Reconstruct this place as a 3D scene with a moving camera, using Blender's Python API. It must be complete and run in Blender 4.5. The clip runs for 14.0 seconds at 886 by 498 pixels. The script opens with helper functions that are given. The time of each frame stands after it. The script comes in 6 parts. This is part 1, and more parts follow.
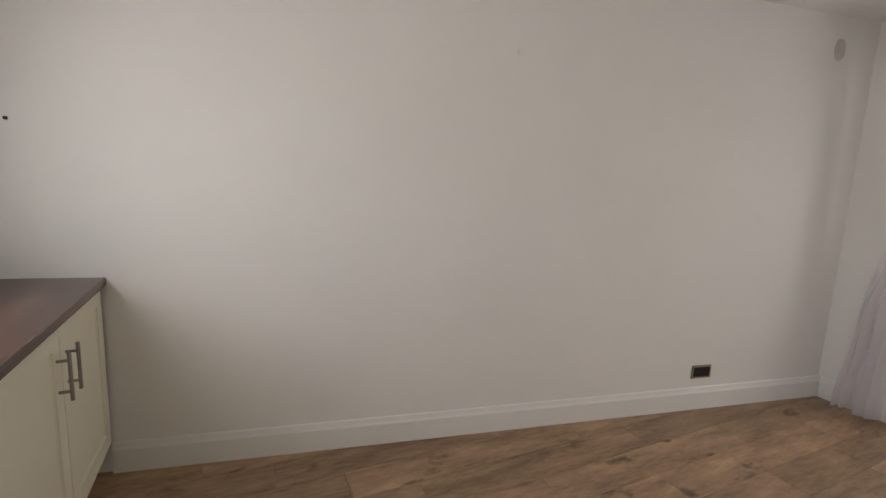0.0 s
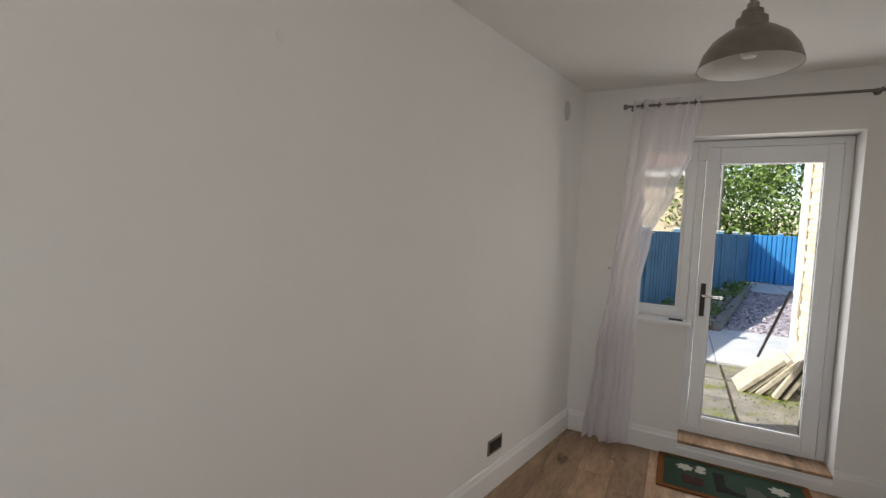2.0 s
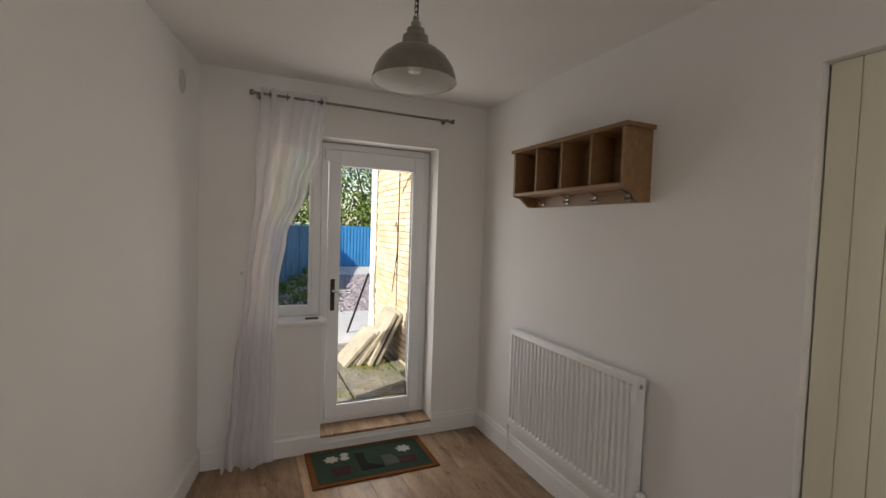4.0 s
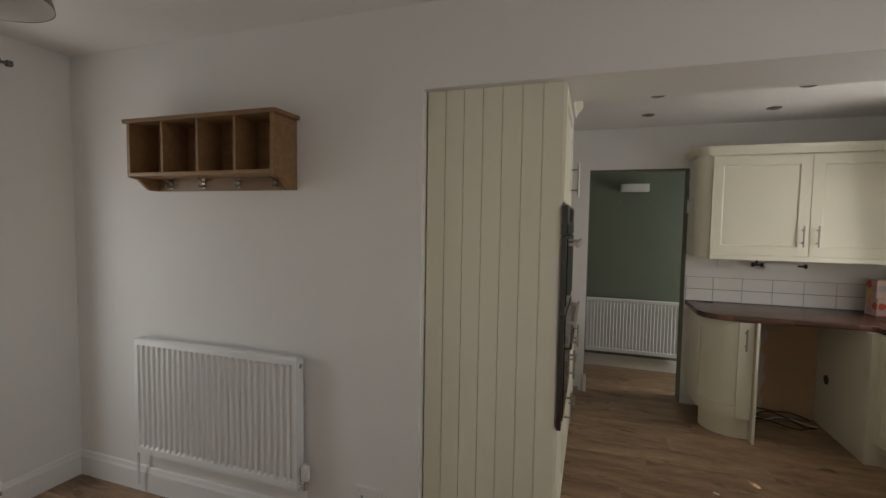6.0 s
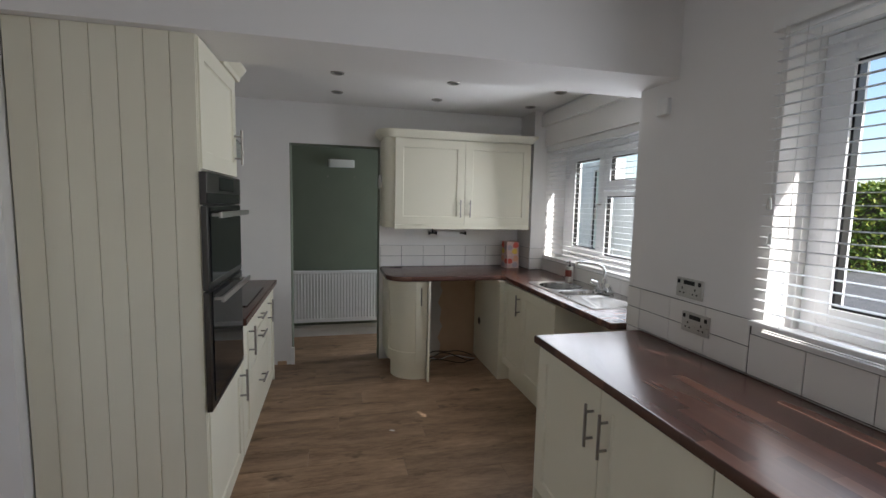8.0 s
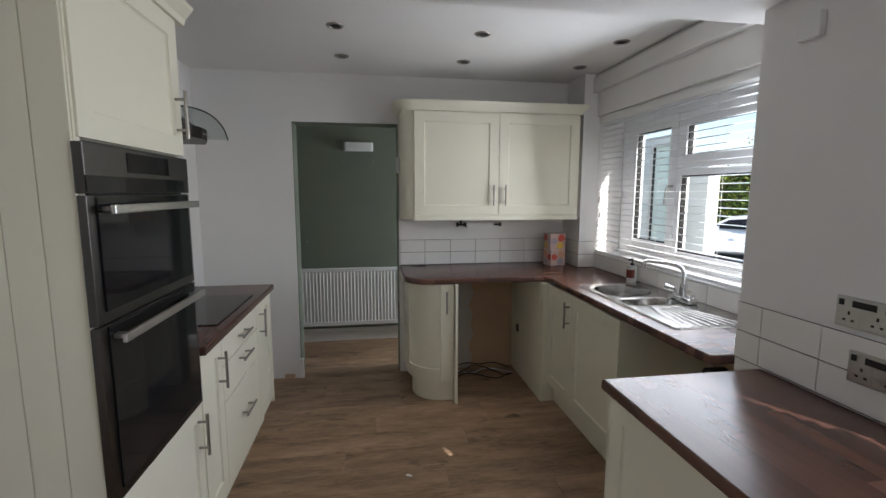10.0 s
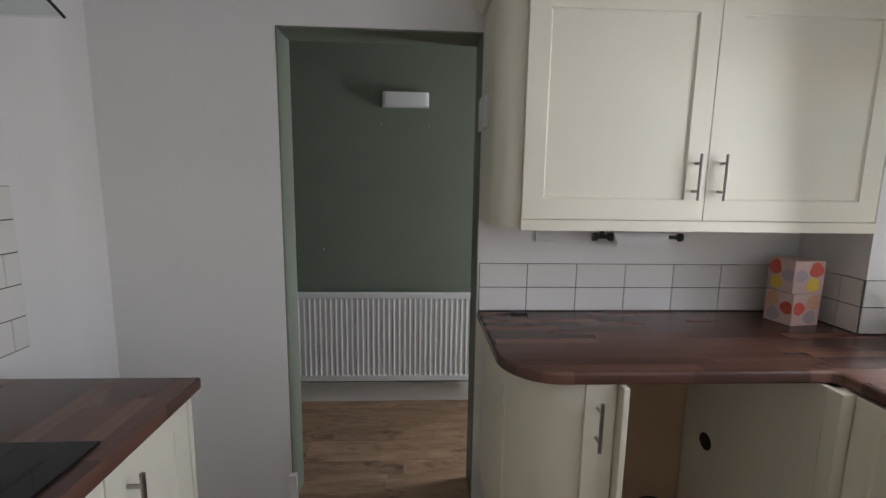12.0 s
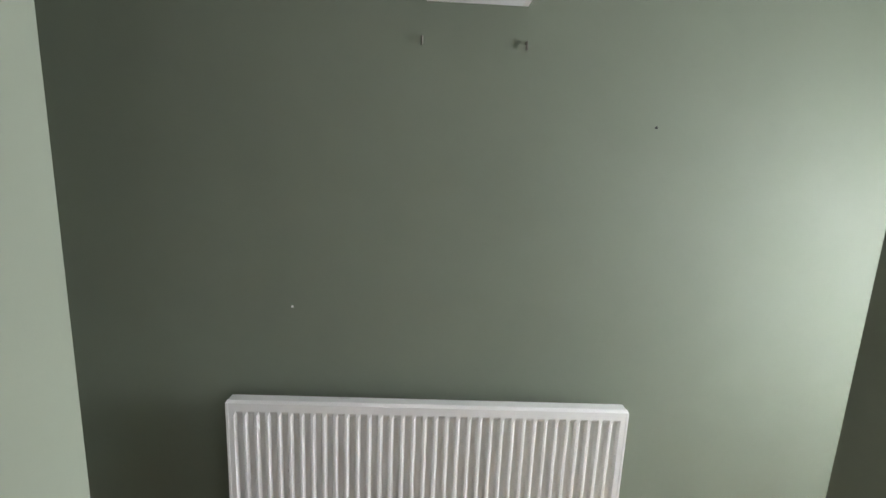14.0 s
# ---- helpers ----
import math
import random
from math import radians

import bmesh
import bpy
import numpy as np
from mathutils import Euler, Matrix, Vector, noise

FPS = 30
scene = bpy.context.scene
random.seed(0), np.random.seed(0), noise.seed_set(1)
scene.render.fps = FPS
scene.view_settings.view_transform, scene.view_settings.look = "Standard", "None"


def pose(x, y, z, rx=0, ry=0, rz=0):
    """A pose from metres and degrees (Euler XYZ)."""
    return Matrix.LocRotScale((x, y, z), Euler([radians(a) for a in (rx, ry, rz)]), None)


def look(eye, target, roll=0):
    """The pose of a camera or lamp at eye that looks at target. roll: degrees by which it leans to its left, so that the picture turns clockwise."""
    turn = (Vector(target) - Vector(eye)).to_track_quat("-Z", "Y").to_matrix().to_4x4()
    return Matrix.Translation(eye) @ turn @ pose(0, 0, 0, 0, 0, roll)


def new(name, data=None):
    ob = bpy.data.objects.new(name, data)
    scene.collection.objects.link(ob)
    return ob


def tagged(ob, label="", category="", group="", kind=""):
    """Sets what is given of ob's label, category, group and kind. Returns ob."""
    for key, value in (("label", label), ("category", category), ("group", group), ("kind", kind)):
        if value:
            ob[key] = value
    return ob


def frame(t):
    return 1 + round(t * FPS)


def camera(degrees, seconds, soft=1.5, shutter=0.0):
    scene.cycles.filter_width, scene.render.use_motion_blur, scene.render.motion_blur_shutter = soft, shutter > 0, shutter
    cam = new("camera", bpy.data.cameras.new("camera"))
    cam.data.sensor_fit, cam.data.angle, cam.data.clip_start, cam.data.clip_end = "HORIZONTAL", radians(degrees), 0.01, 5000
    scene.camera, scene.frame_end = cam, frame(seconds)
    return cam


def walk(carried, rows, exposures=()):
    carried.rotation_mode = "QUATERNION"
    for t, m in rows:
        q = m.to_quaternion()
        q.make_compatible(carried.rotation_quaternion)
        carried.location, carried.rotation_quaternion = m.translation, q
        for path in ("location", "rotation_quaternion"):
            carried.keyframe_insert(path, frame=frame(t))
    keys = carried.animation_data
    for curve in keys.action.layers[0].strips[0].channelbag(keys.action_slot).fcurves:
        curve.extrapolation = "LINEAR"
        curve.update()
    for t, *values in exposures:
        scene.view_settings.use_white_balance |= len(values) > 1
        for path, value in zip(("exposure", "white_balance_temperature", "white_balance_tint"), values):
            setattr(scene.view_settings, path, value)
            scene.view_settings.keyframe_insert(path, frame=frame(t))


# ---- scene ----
cam = camera(89.8, 14.0)
EXPOSURES = [(0.0, 1.27, 7100, 16), (1.0, 1.05, 6600, 14), (2.0, 0.95, 7000, 15), (3.0, 0.66, 7500, 17), (6.0, 0.6, 7200, 14), (6.5, 0.66, 6450, 12), (7.0, 0.68, 6300, 12), (7.5, 0.74, 6200, 14), (10.5, 0.95, 6200, 14), (11.5, 0.92, 6250, 16), (12.0, 1.03, 6250, 18), (12.5, 1.36, 6200, 18), (13.5, 1.9, 6350, 16), (14.0, 2.33, 6450, 16)]
PATH = [
    (0, (3.672, 1.518, 1.376), (2.819, -0.265, 1.074), 2.4),
    (0.5, (3.615, 1.303, 1.418), (2.567, -0.381, 1.161), 2.6),
    (1, (3.546, 1.025, 1.4), (2.214, -0.455, 1.205), 2.5),
    (1.2, (3.522, 0.927, 1.416), (2.096, -0.463, 1.234), 2.6),
    (1.5, (3.469, 0.806, 1.429), (1.914, -0.443, 1.28), 2.8),
    (2, (3.327, 0.656, 1.492), (1.562, -0.277, 1.371), 2.5),
    (2.5, (3.252, 0.595, 1.509), (1.331, 0.046, 1.401), 2.5),
    (2.8, (3.188, 0.516, 1.534), (1.207, 0.276, 1.408), 2.0),
    (3, (3.166, 0.467, 1.525), (1.17, 0.43, 1.406), 2.1),
    (3.2, (3.149, 0.407, 1.53), (1.158, 0.551, 1.411), 2.1),
    (5.3, (2.864, 0.187, 1.536), (1.707, 1.817, 1.476), 1.0),
    (5.5, (2.864, 0.163, 1.534), (1.845, 1.883, 1.46), 1.0),
    (6, (2.884, 0.147, 1.541), (2.249, 2.04, 1.424), 0.9),
    (6.5, (2.948, 0.143, 1.532), (2.707, 2.122, 1.377), 1.1),
    (7, (3.048, 0.162, 1.533), (3.11, 2.153, 1.361), 1.3),
    (7.5, (3.157, 0.169, 1.526), (3.519, 2.127, 1.342), 1.4),
    (7.7, (3.198, 0.163, 1.524), (3.671, 2.097, 1.332), 1.3),
    (9.8, (3.43, 0.694, 1.497), (3.751, 2.655, 1.249), 0.0),
    (10, (3.45, 0.808, 1.504), (3.757, 2.768, 1.251), 0.1),
    (10.5, (3.501, 1.233, 1.481), (3.713, 3.202, 1.203), 0.2),
    (11, (3.487, 1.65, 1.462), (3.618, 3.625, 1.174), 0.4),
    (11.5, (3.412, 2.095, 1.462), (3.529, 4.068, 1.157), 0.6),
    (12, (3.405, 2.586, 1.456), (3.512, 4.56, 1.156), 0.9),
    (12.5, (3.311, 2.991, 1.44), (3.427, 4.967, 1.154), 2.0),
    (13, (3.244, 3.407, 1.44), (3.354, 5.379, 1.131), 2.1),
    (13.3, (3.235, 3.665, 1.417), (3.339, 5.638, 1.107), 1.9),
    (13.6, (3.212, 3.892, 1.438), (3.318, 5.863, 1.114), 2.1),
    (14, (3.197, 4.173, 1.453), (3.264, 6.14, 1.093), 2.5),
]
walk(cam, [(t, look(eye, target, roll)) for t, eye, target, roll in PATH], EXPOSURES)

# ---------------------------------------------------------------- world, sun, large lights
SUN_TO = Vector((0.36, -0.72, 0.60)).normalized()
world = bpy.data.worlds.new("world")
scene.world = world
world.use_nodes = True
wn = world.node_tree.nodes
sky = wn.new("ShaderNodeTexSky")
sky.sky_type = 'NISHITA'
sky.sun_disc = False
sky.sun_elevation = math.asin(SUN_TO.z)
sky.sun_rotation = math.atan2(SUN_TO.x, SUN_TO.y)
wn["Background"].inputs["Strength"].default_value = 0.15
world.node_tree.links.new(sky.outputs["Color"], wn["Background"].inputs["Color"])

sun = new("sun", bpy.data.lights.new("sun", 'SUN'))
sun.data.energy = 5.0
sun.data.angle = radians(0.6)
sun.data.color = (1.0, 0.95, 0.87)
sun.matrix_world = look(SUN_TO * 20, (0, 0, 0))


def fill_light(name, at_point, to_point, w, h, watts, color):
    """An added rectangular lamp that brightens a room, standing in for daylight."""
    ob = new(name, bpy.data.lights.new(name, 'AREA'))
    ob.data.shape = 'RECTANGLE'
    ob.data.size, ob.data.size_y = w, h
    ob.data.energy, ob.data.color = watts, color
    ob.matrix_world = look(at_point, to_point)
    return ob


DAY = (0.93, 0.97, 1.0)
# fill lamps added at the openings; the two window ones hang inside the blinds
fill_light("daylight_garden_door", (-0.24, 1.10, 1.15), (2.6, 1.2, 1.0), 0.7, 1.7, 6.0, DAY)
fill_light("daylight_kitchen_window", (5.165, 3.05, 1.55), (3.2, 2.2, 1.32), 1.6, 0.9, 10, DAY)
fill_light("daylight_side_window", (4.685, 0.66, 1.62), (2.6, 0.55, 1.2), 1.5, 0.95, 6.2, DAY)
# fill lamp added before the blank hall end wall, where no opening is built
fill_light("fill_hall", (5.375, 4.84, 0.95), (3.2, 4.0, 0.6), 0.42, 1.4, 25, DAY)


# ---------------------------------------------------------------- materials
def nodes_of(name, rough=0.6, metal=0.0, spec=0.5):
    m = bpy.data.materials.new(name)
    m.use_nodes = True
    b = m.node_tree.nodes["Principled BSDF"]
    b.inputs["Roughness"].default_value = rough
    b.inputs["Metallic"].default_value = metal
    b.inputs["Specular IOR Level"].default_value = spec
    return m, m.node_tree.nodes, m.node_tree.links, b


def tex_noise(n, l, scale, detail=4.0, vector=None, rough=0.6):
    t = n.new("ShaderNodeTexNoise")
    t.inputs["Scale"].default_value = scale
    t.inputs["Detail"].default_value = detail
    t.inputs["Roughness"].default_value = rough
    if vector is not None:
        l.new(vector, t.inputs["Vector"])
    return t


def ramp(n, l, fac, stops):
    r = n.new("ShaderNodeValToRGB")
    el = r.color_ramp.elements
    while len(el) < len(stops):
        el.new(0.5)
    for e, (p, c) in zip(el, stops):
        e.position, e.color = p, (*c, 1)
    l.new(fac, r.inputs["Fac"])
    return r


def bump_on(n, l, b, height, strength, distance):
    k = n.new("ShaderNodeBump")
    k.inputs["Strength"].default_value = strength
    k.inputs["Distance"].default_value = distance
    l.new(height, k.inputs["Height"])
    l.new(k.outputs["Normal"], b.inputs["Normal"])


def coords(n, l, scale=(1, 1, 1)):
    g = n.new("ShaderNodeNewGeometry")
    k = n.new("ShaderNodeMapping")
    k.inputs["Scale"].default_value = scale
    l.new(g.outputs["Position"], k.inputs["Vector"])
    return k.outputs["Vector"]


def shades(c, low, high):
    return tuple(v * low for v in c), tuple(min(1, v * high) for v in c)


def painted(name, colour, rough=0.6, grain=60.0, bump=0.15, vary=0.04, spec=0.4):
    """Paint with soft large patches and a fine roller or brush relief."""
    m, n, l, b = nodes_of(name, rough, 0, spec)
    v = coords(n, l)
    big = tex_noise(n, l, 1.7, 5, v)
    lo, hi = shades(colour, 1 - vary, 1 + vary)
    l.new(ramp(n, l, big.outputs["Fac"], [(0.3, lo), (0.7, hi)]).outputs["Color"], b.inputs["Base Color"])
    fine = tex_noise(n, l, grain, 3, v)
    bump_on(n, l, b, fine.outputs["Fac"], bump, 0.002)
    r = ramp(n, l, tex_noise(n, l, 6, 4, v).outputs["Fac"], [(0.2, (rough * 0.85,) * 3), (0.8, (min(1, rough * 1.12),) * 3)])
    l.new(r.outputs["Color"], b.inputs["Roughness"])
    return m


def metal(name, colour, rough=0.3, brushed=0.0):
    m, n, l, b = nodes_of(name, rough, 1.0)
    v = coords(n, l, (1, 1, 1) if not brushed else (8, 8, 400))
    t = tex_noise(n, l, 3 if brushed else 25, 4, v)
    lo, hi = shades(colour, 0.88, 1.1)
    l.new(ramp(n, l, t.outputs["Fac"], [(0.3, lo), (0.7, hi)]).outputs["Color"], b.inputs["Base Color"])
    l.new(ramp(n, l, t.outputs["Fac"], [(0.2, (rough * 0.8,) * 3), (0.8, (rough * 1.3,) * 3)]).outputs["Color"], b.inputs["Roughness"])
    return m


def wood(name, dark, light, axis_scale, rough=0.5, contrast=(0.3, 0.7), per_piece=True, bump=0.1, knots=True):
    """Grain drawn out along one axis, with knots and a shade of its own for each piece."""
    m, n, l, b = nodes_of(name, rough, 0, 0.4)
    g = n.new("ShaderNodeNewGeometry")
    info = n.new("ShaderNodeObjectInfo")
    off = n.new("ShaderNodeVectorMath")
    off.operation = 'SCALE'
    off.inputs[0].default_value = (13.7, 7.1, 3.3)
    l.new(info.outputs["Random"], off.inputs["Scale"])
    add = n.new("ShaderNodeVectorMath")
    l.new(g.outputs["Position"], add.inputs[0])
    l.new(off.outputs["Vector"], add.inputs[1])
    k = n.new("ShaderNodeMapping")
    k.inputs["Scale"].default_value = axis_scale
    l.new(add.outputs["Vector"], k.inputs["Vector"])
    big = tex_noise(n, l, 1.0, 6, k.outputs["Vector"], 0.65)
    k2 = n.new("ShaderNodeMapping")
    k2.inputs["Scale"].default_value = tuple(s * 6 for s in axis_scale)
    l.new(add.outputs["Vector"], k2.inputs["Vector"])
    fine = tex_noise(n, l, 1.0, 5, k2.outputs["Vector"], 0.7)
    mix = n.new("ShaderNodeMath")
    mix.operation = 'MULTIPLY_ADD'
    mix.inputs[1].default_value = 0.35
    l.new(fine.outputs["Fac"], mix.inputs[0])
    sc = n.new("ShaderNodeMath")
    sc.operation = 'MULTIPLY'
    sc.inputs[1].default_value = 0.65
    l.new(big.outputs["Fac"], sc.inputs[0])
    l.new(sc.outputs[0], mix.inputs[2])
    col = ramp(n, l, mix.outputs[0], [(contrast[0], dark), (contrast[1], light)])
    hue = n.new("ShaderNodeHueSaturation")
    l.new(col.outputs["Color"], hue.inputs["Color"])
    if per_piece:
        mr = n.new("ShaderNodeMapRange")
        mr.inputs["To Min"].default_value, mr.inputs["To Max"].default_value = 0.82, 1.15
        l.new(info.outputs["Random"], mr.inputs["Value"])
        l.new(mr.outputs["Result"], hue.inputs["Value"])
    out = hue.outputs["Color"]
    if knots:
        kn = n.new("ShaderNodeMapping")
        kn.inputs["Scale"].default_value = tuple(2.2 * (s ** 0.45) for s in axis_scale)
        l.new(add.outputs["Vector"], kn.inputs["Vector"])
        spot = ramp(n, l, tex_noise(n, l, 1.3, 3, kn.outputs["Vector"]).outputs["Fac"], [(0.60, (0, 0, 0)), (0.74, (1, 1, 1))])
        mx = n.new("ShaderNodeMixRGB")
        mx.inputs["Color2"].default_value = (*[c * 0.55 for c in dark], 1)
        l.new(spot.outputs["Color"], mx.inputs["Fac"])
        l.new(out, mx.inputs["Color1"])
        out = mx.outputs["Color"]
    l.new(out, b.inputs["Base Color"])
    bump_on(n, l, b, mix.outputs[0], bump, 0.002)
    return m


def worktop_material(name, along):
    """Dark walnut block laminate: staves of different browns with a fine grain, laid along one axis."""
    m, n, l, b = nodes_of(name, 0.26, 0, 0.5)
    g = n.new("ShaderNodeNewGeometry")
    k = n.new("ShaderNodeMapping")
    k.inputs["Rotation"].default_value = (0, 0, 0 if along == "x" else radians(90))
    l.new(g.outputs["Position"], k.inputs["Vector"])
    v = k.outputs["Vector"]
    sep = n.new("ShaderNodeSeparateXYZ")
    l.new(v, sep.inputs["Vector"])

    def calc(op, a, c):
        q = n.new("ShaderNodeMath")
        q.operation = op
        for slot, val in ((0, a), (1, c)):
            if isinstance(val, (int, float)):
                q.inputs[slot].default_value = val
            elif val is not None:
                l.new(val, q.inputs[slot])
        return q.outputs[0]

    row = calc('FLOOR', calc('MULTIPLY', calc('ADD', sep.outputs["Y"], 0.0137), 1 / 0.046), None)
    shift = n.new("ShaderNodeTexWhiteNoise")
    shift.noise_dimensions = '1D'
    l.new(row, shift.inputs["W"])
    stave = calc('FLOOR', calc('ADD', calc('MULTIPLY', sep.outputs["X"], 1 / 0.36), calc('MULTIPLY', shift.outputs["Value"], 7.0)), None)
    both = n.new("ShaderNodeCombineXYZ")
    l.new(row, both.inputs["X"])
    l.new(stave, both.inputs["Y"])
    own = n.new("ShaderNodeTexWhiteNoise")
    own.noise_dimensions = '2D'
    l.new(both.outputs["Vector"], own.inputs["Vector"])
    br = ramp(n, l, own.outputs["Value"], [(0.0, (0.070, 0.033, 0.025)), (0.45, (0.098, 0.046, 0.034)), (0.8, (0.125, 0.060, 0.043)), (1.0, (0.178, 0.086, 0.060))])
    k2 = n.new("ShaderNodeMapping")
    k2.inputs["Scale"].default_value = (2.5, 45, 45)
    l.new(v, k2.inputs["Vector"])
    gr_ = tex_noise(n, l, 1.0, 1.5, k2.outputs["Vector"], 0.4)
    mx = n.new("ShaderNodeMixRGB")
    mx.blend_type = 'MULTIPLY'
    mx.inputs["Fac"].default_value = 0.3
    l.new(br.outputs["Color"], mx.inputs["Color1"])
    l.new(ramp(n, l, gr_.outputs["Fac"], [(0.3, (0.6, 0.57, 0.55)), (0.7, (1.2, 1.18, 1.15))]).outputs["Color"], mx.inputs["Color2"])
    l.new(mx.outputs["Color"], b.inputs["Base Color"])
    return m


def glass_material(name, tint=(1, 1, 1)):
    """Thin clear pane: lets light straight through, with a faint reflection."""
    m = bpy.data.materials.new(name)
    m.use_nodes = True
    n, l = m.node_tree.nodes, m.node_tree.links
    n.remove(n["Principled BSDF"])
    tr, gl, mx = n.new("ShaderNodeBsdfTransparent"), n.new("ShaderNodeBsdfGlossy"), n.new("ShaderNodeMixShader")
    lw, pw = n.new("ShaderNodeLayerWeight"), n.new("ShaderNodeMath")
    tr.inputs["Color"].default_value = (*tint, 1)
    gl.inputs["Roughness"].default_value = 0.02
    lw.inputs["Blend"].default_value = 0.5
    pw.operation = 'MULTIPLY_ADD'
    pw.inputs[1].default_value, pw.inputs[2].default_value = 0.22, 0.0
    sq = n.new("ShaderNodeMath")
    sq.operation = 'POWER'
    sq.inputs[1].default_value = 3.0
    l.new(lw.outputs["Facing"], sq.inputs[0])
    l.new(sq.outputs[0], pw.inputs[0])
    l.new(pw.outputs[0], mx.inputs["Fac"])
    l.new(tr.outputs[0], mx.inputs[1])
    l.new(gl.outputs[0], mx.inputs[2])
    l.new(mx.outputs[0], n["Material Output"].inputs["Surface"])
    return m


def sheer_material(name, colour, open_share, glow):
    m = bpy.data.materials.new(name)
    m.use_nodes = True
    n, l = m.node_tree.nodes, m.node_tree.links
    n.remove(n["Principled BSDF"])
    tr, tl, df = n.new("ShaderNodeBsdfTransparent"), n.new("ShaderNodeBsdfTranslucent"), n.new("ShaderNodeBsdfDiffuse")
    a, c = n.new("ShaderNodeMixShader"), n.new("ShaderNodeMixShader")
    tl.inputs["Color"].default_value = df.inputs["Color"].default_value = (*colour, 1)
    a.inputs["Fac"].default_value = glow
    l.new(df.outputs[0], a.inputs[1])
    l.new(tl.outputs[0], a.inputs[2])
    weave = tex_noise(n, l, 900, 2, coords(n, l))
    r = ramp(n, l, weave.outputs["Fac"], [(0.3, (open_share * 0.75,) * 3), (0.7, (open_share * 1.25,) * 3)])
    inv = n.new("ShaderNodeMath")
    inv.operation = 'SUBTRACT'
    inv.inputs[0].default_value = 1.0
    l.new(r.outputs["Color"], inv.inputs[1])
    l.new(inv.outputs[0], c.inputs["Fac"])
    l.new(tr.outputs[0], c.inputs[1])
    l.new(a.outputs[0], c.inputs[2])
    l.new(c.outputs[0], n["Material Output"].inputs["Surface"])
    return m


WALL = painted("wall_paint_white", (0.80, 0.785, 0.76), 0.75, 70, 0.12, 0.02)
CEIL = painted("ceiling_paint", (0.80, 0.785, 0.76), 0.85, 50, 0.1, 0.02)
GREEN = painted("wall_paint_sage_green", (0.180, 0.206, 0.158), 0.7, 80, 0.12, 0.05)
TRIM = painted("trim_gloss_white", (0.80, 0.79, 0.77), 0.35, 90, 0.05, 0.02)
UPVC = painted("upvc_white", (0.82, 0.83, 0.84), 0.3, 120, 0.03, 0.015)
CREAM = painted("cream_cabinet_paint", (0.79, 0.757, 0.615), 0.42, 120, 0.03, 0.02, 0.35)
CARCASS = painted("cabinet_carcass_cream", (0.70, 0.665, 0.53), 0.5, 90, 0.05, 0.04)
RADW = painted("radiator_white_enamel", (0.80, 0.80, 0.79), 0.3, 120, 0.03, 0.015)
PLASTIC = painted("white_plastic", (0.78, 0.78, 0.76), 0.35, 150, 0.02, 0.02)
HOODSTEEL = metal("hood_steel", (0.30, 0.29, 0.275), 0.32, 1.0)
DARKSTEEL = metal("dark_brushed_steel", (0.11, 0.105, 0.10), 0.3, 1.0)
HANDLESTEEL = metal("satin_handle_steel", (0.36, 0.34, 0.31), 0.3, 1.0)
SINKSTEEL = metal("polished_sink_steel", (0.58, 0.57, 0.55), 0.15)
RODSTEEL = metal("dull_rod_steel", (0.20, 0.185, 0.17), 0.35)
STEEL = metal("brushed_steel", (0.55, 0.54, 0.51), 0.3, 1.0)
CHROME = metal("chrome", (0.75, 0.75, 0.75), 0.12)
NICKEL = metal("satin_nickel", (0.34, 0.32, 0.285), 0.3, 1.0)
DARKMETAL = metal("dark_metal", (0.06, 0.055, 0.05), 0.4)
BLACK = painted("black_plastic", (0.012, 0.012, 0.012), 0.35, 150, 0.02, 0.1)
TILE = painted("white_ceramic_glaze", (0.80, 0.775, 0.73), 0.14, 12, 0.03, 0.03, 0.5)
GROUT = painted("dark_grout", (0.085, 0.078, 0.070), 0.9, 200, 0.2, 0.2)
WORKTOP = worktop_material("worktop_laminate", "x")
WORKTOP_Y = worktop_material("worktop_laminate_long", "y")
FLOORWOOD = wood("oak_laminate", (0.175, 0.106, 0.062), (0.50, 0.330, 0.205), (2.3, 10, 10), 0.42, (0.34, 0.66))
SHELFWOOD = wood("oiled_oak", (0.20, 0.105, 0.048), (0.38, 0.225, 0.110), (3, 30, 30), 0.4, (0.3, 0.72), True, 0.05, False)
PANE = glass_material("window_glass", (0.97, 0.985, 0.98))
HOODGLASS = glass_material("hood_glass", (0.84, 0.88, 0.87))
OVENGLASS = nodes_of("oven_black_glass", 0.05, 0, 0.2)[0]
OVENGLASS.node_tree.nodes["Principled BSDF"].inputs["Base Color"].default_value = (0.012, 0.012, 0.013, 1)
SHEER = sheer_material("sheer_voile", (0.88, 0.85, 0.88), 0.27, 0.5)
SLAT = sheer_material("blind_slat", (0.87, 0.88, 0.88), 0.0, 0.42)


# ---------------------------------------------------------------- mesh helpers
def box(bm, x0, y0, z0, x1, y1, z1, bevel=0.0):
    r = bmesh.ops.create_cube(bm, size=1.0)
    vs = r["verts"]
    bmesh.ops.scale(bm, vec=(x1 - x0, y1 - y0, z1 - z0), verts=vs)
    bmesh.ops.translate(bm, vec=((x0 + x1) / 2, (y0 + y1) / 2, (z0 + z1) / 2), verts=vs)
    if bevel:
        es = list({e for v in vs for e in v.link_edges})
        bmesh.ops.bevel(bm, geom=es, offset=bevel, segments=2, affect='EDGES', profile=0.6)
    return bm


def boxes(*items, bevel=0.0):
    bm = bmesh.new()
    for it in items:
        box(bm, *it, bevel=bevel)
    return bm


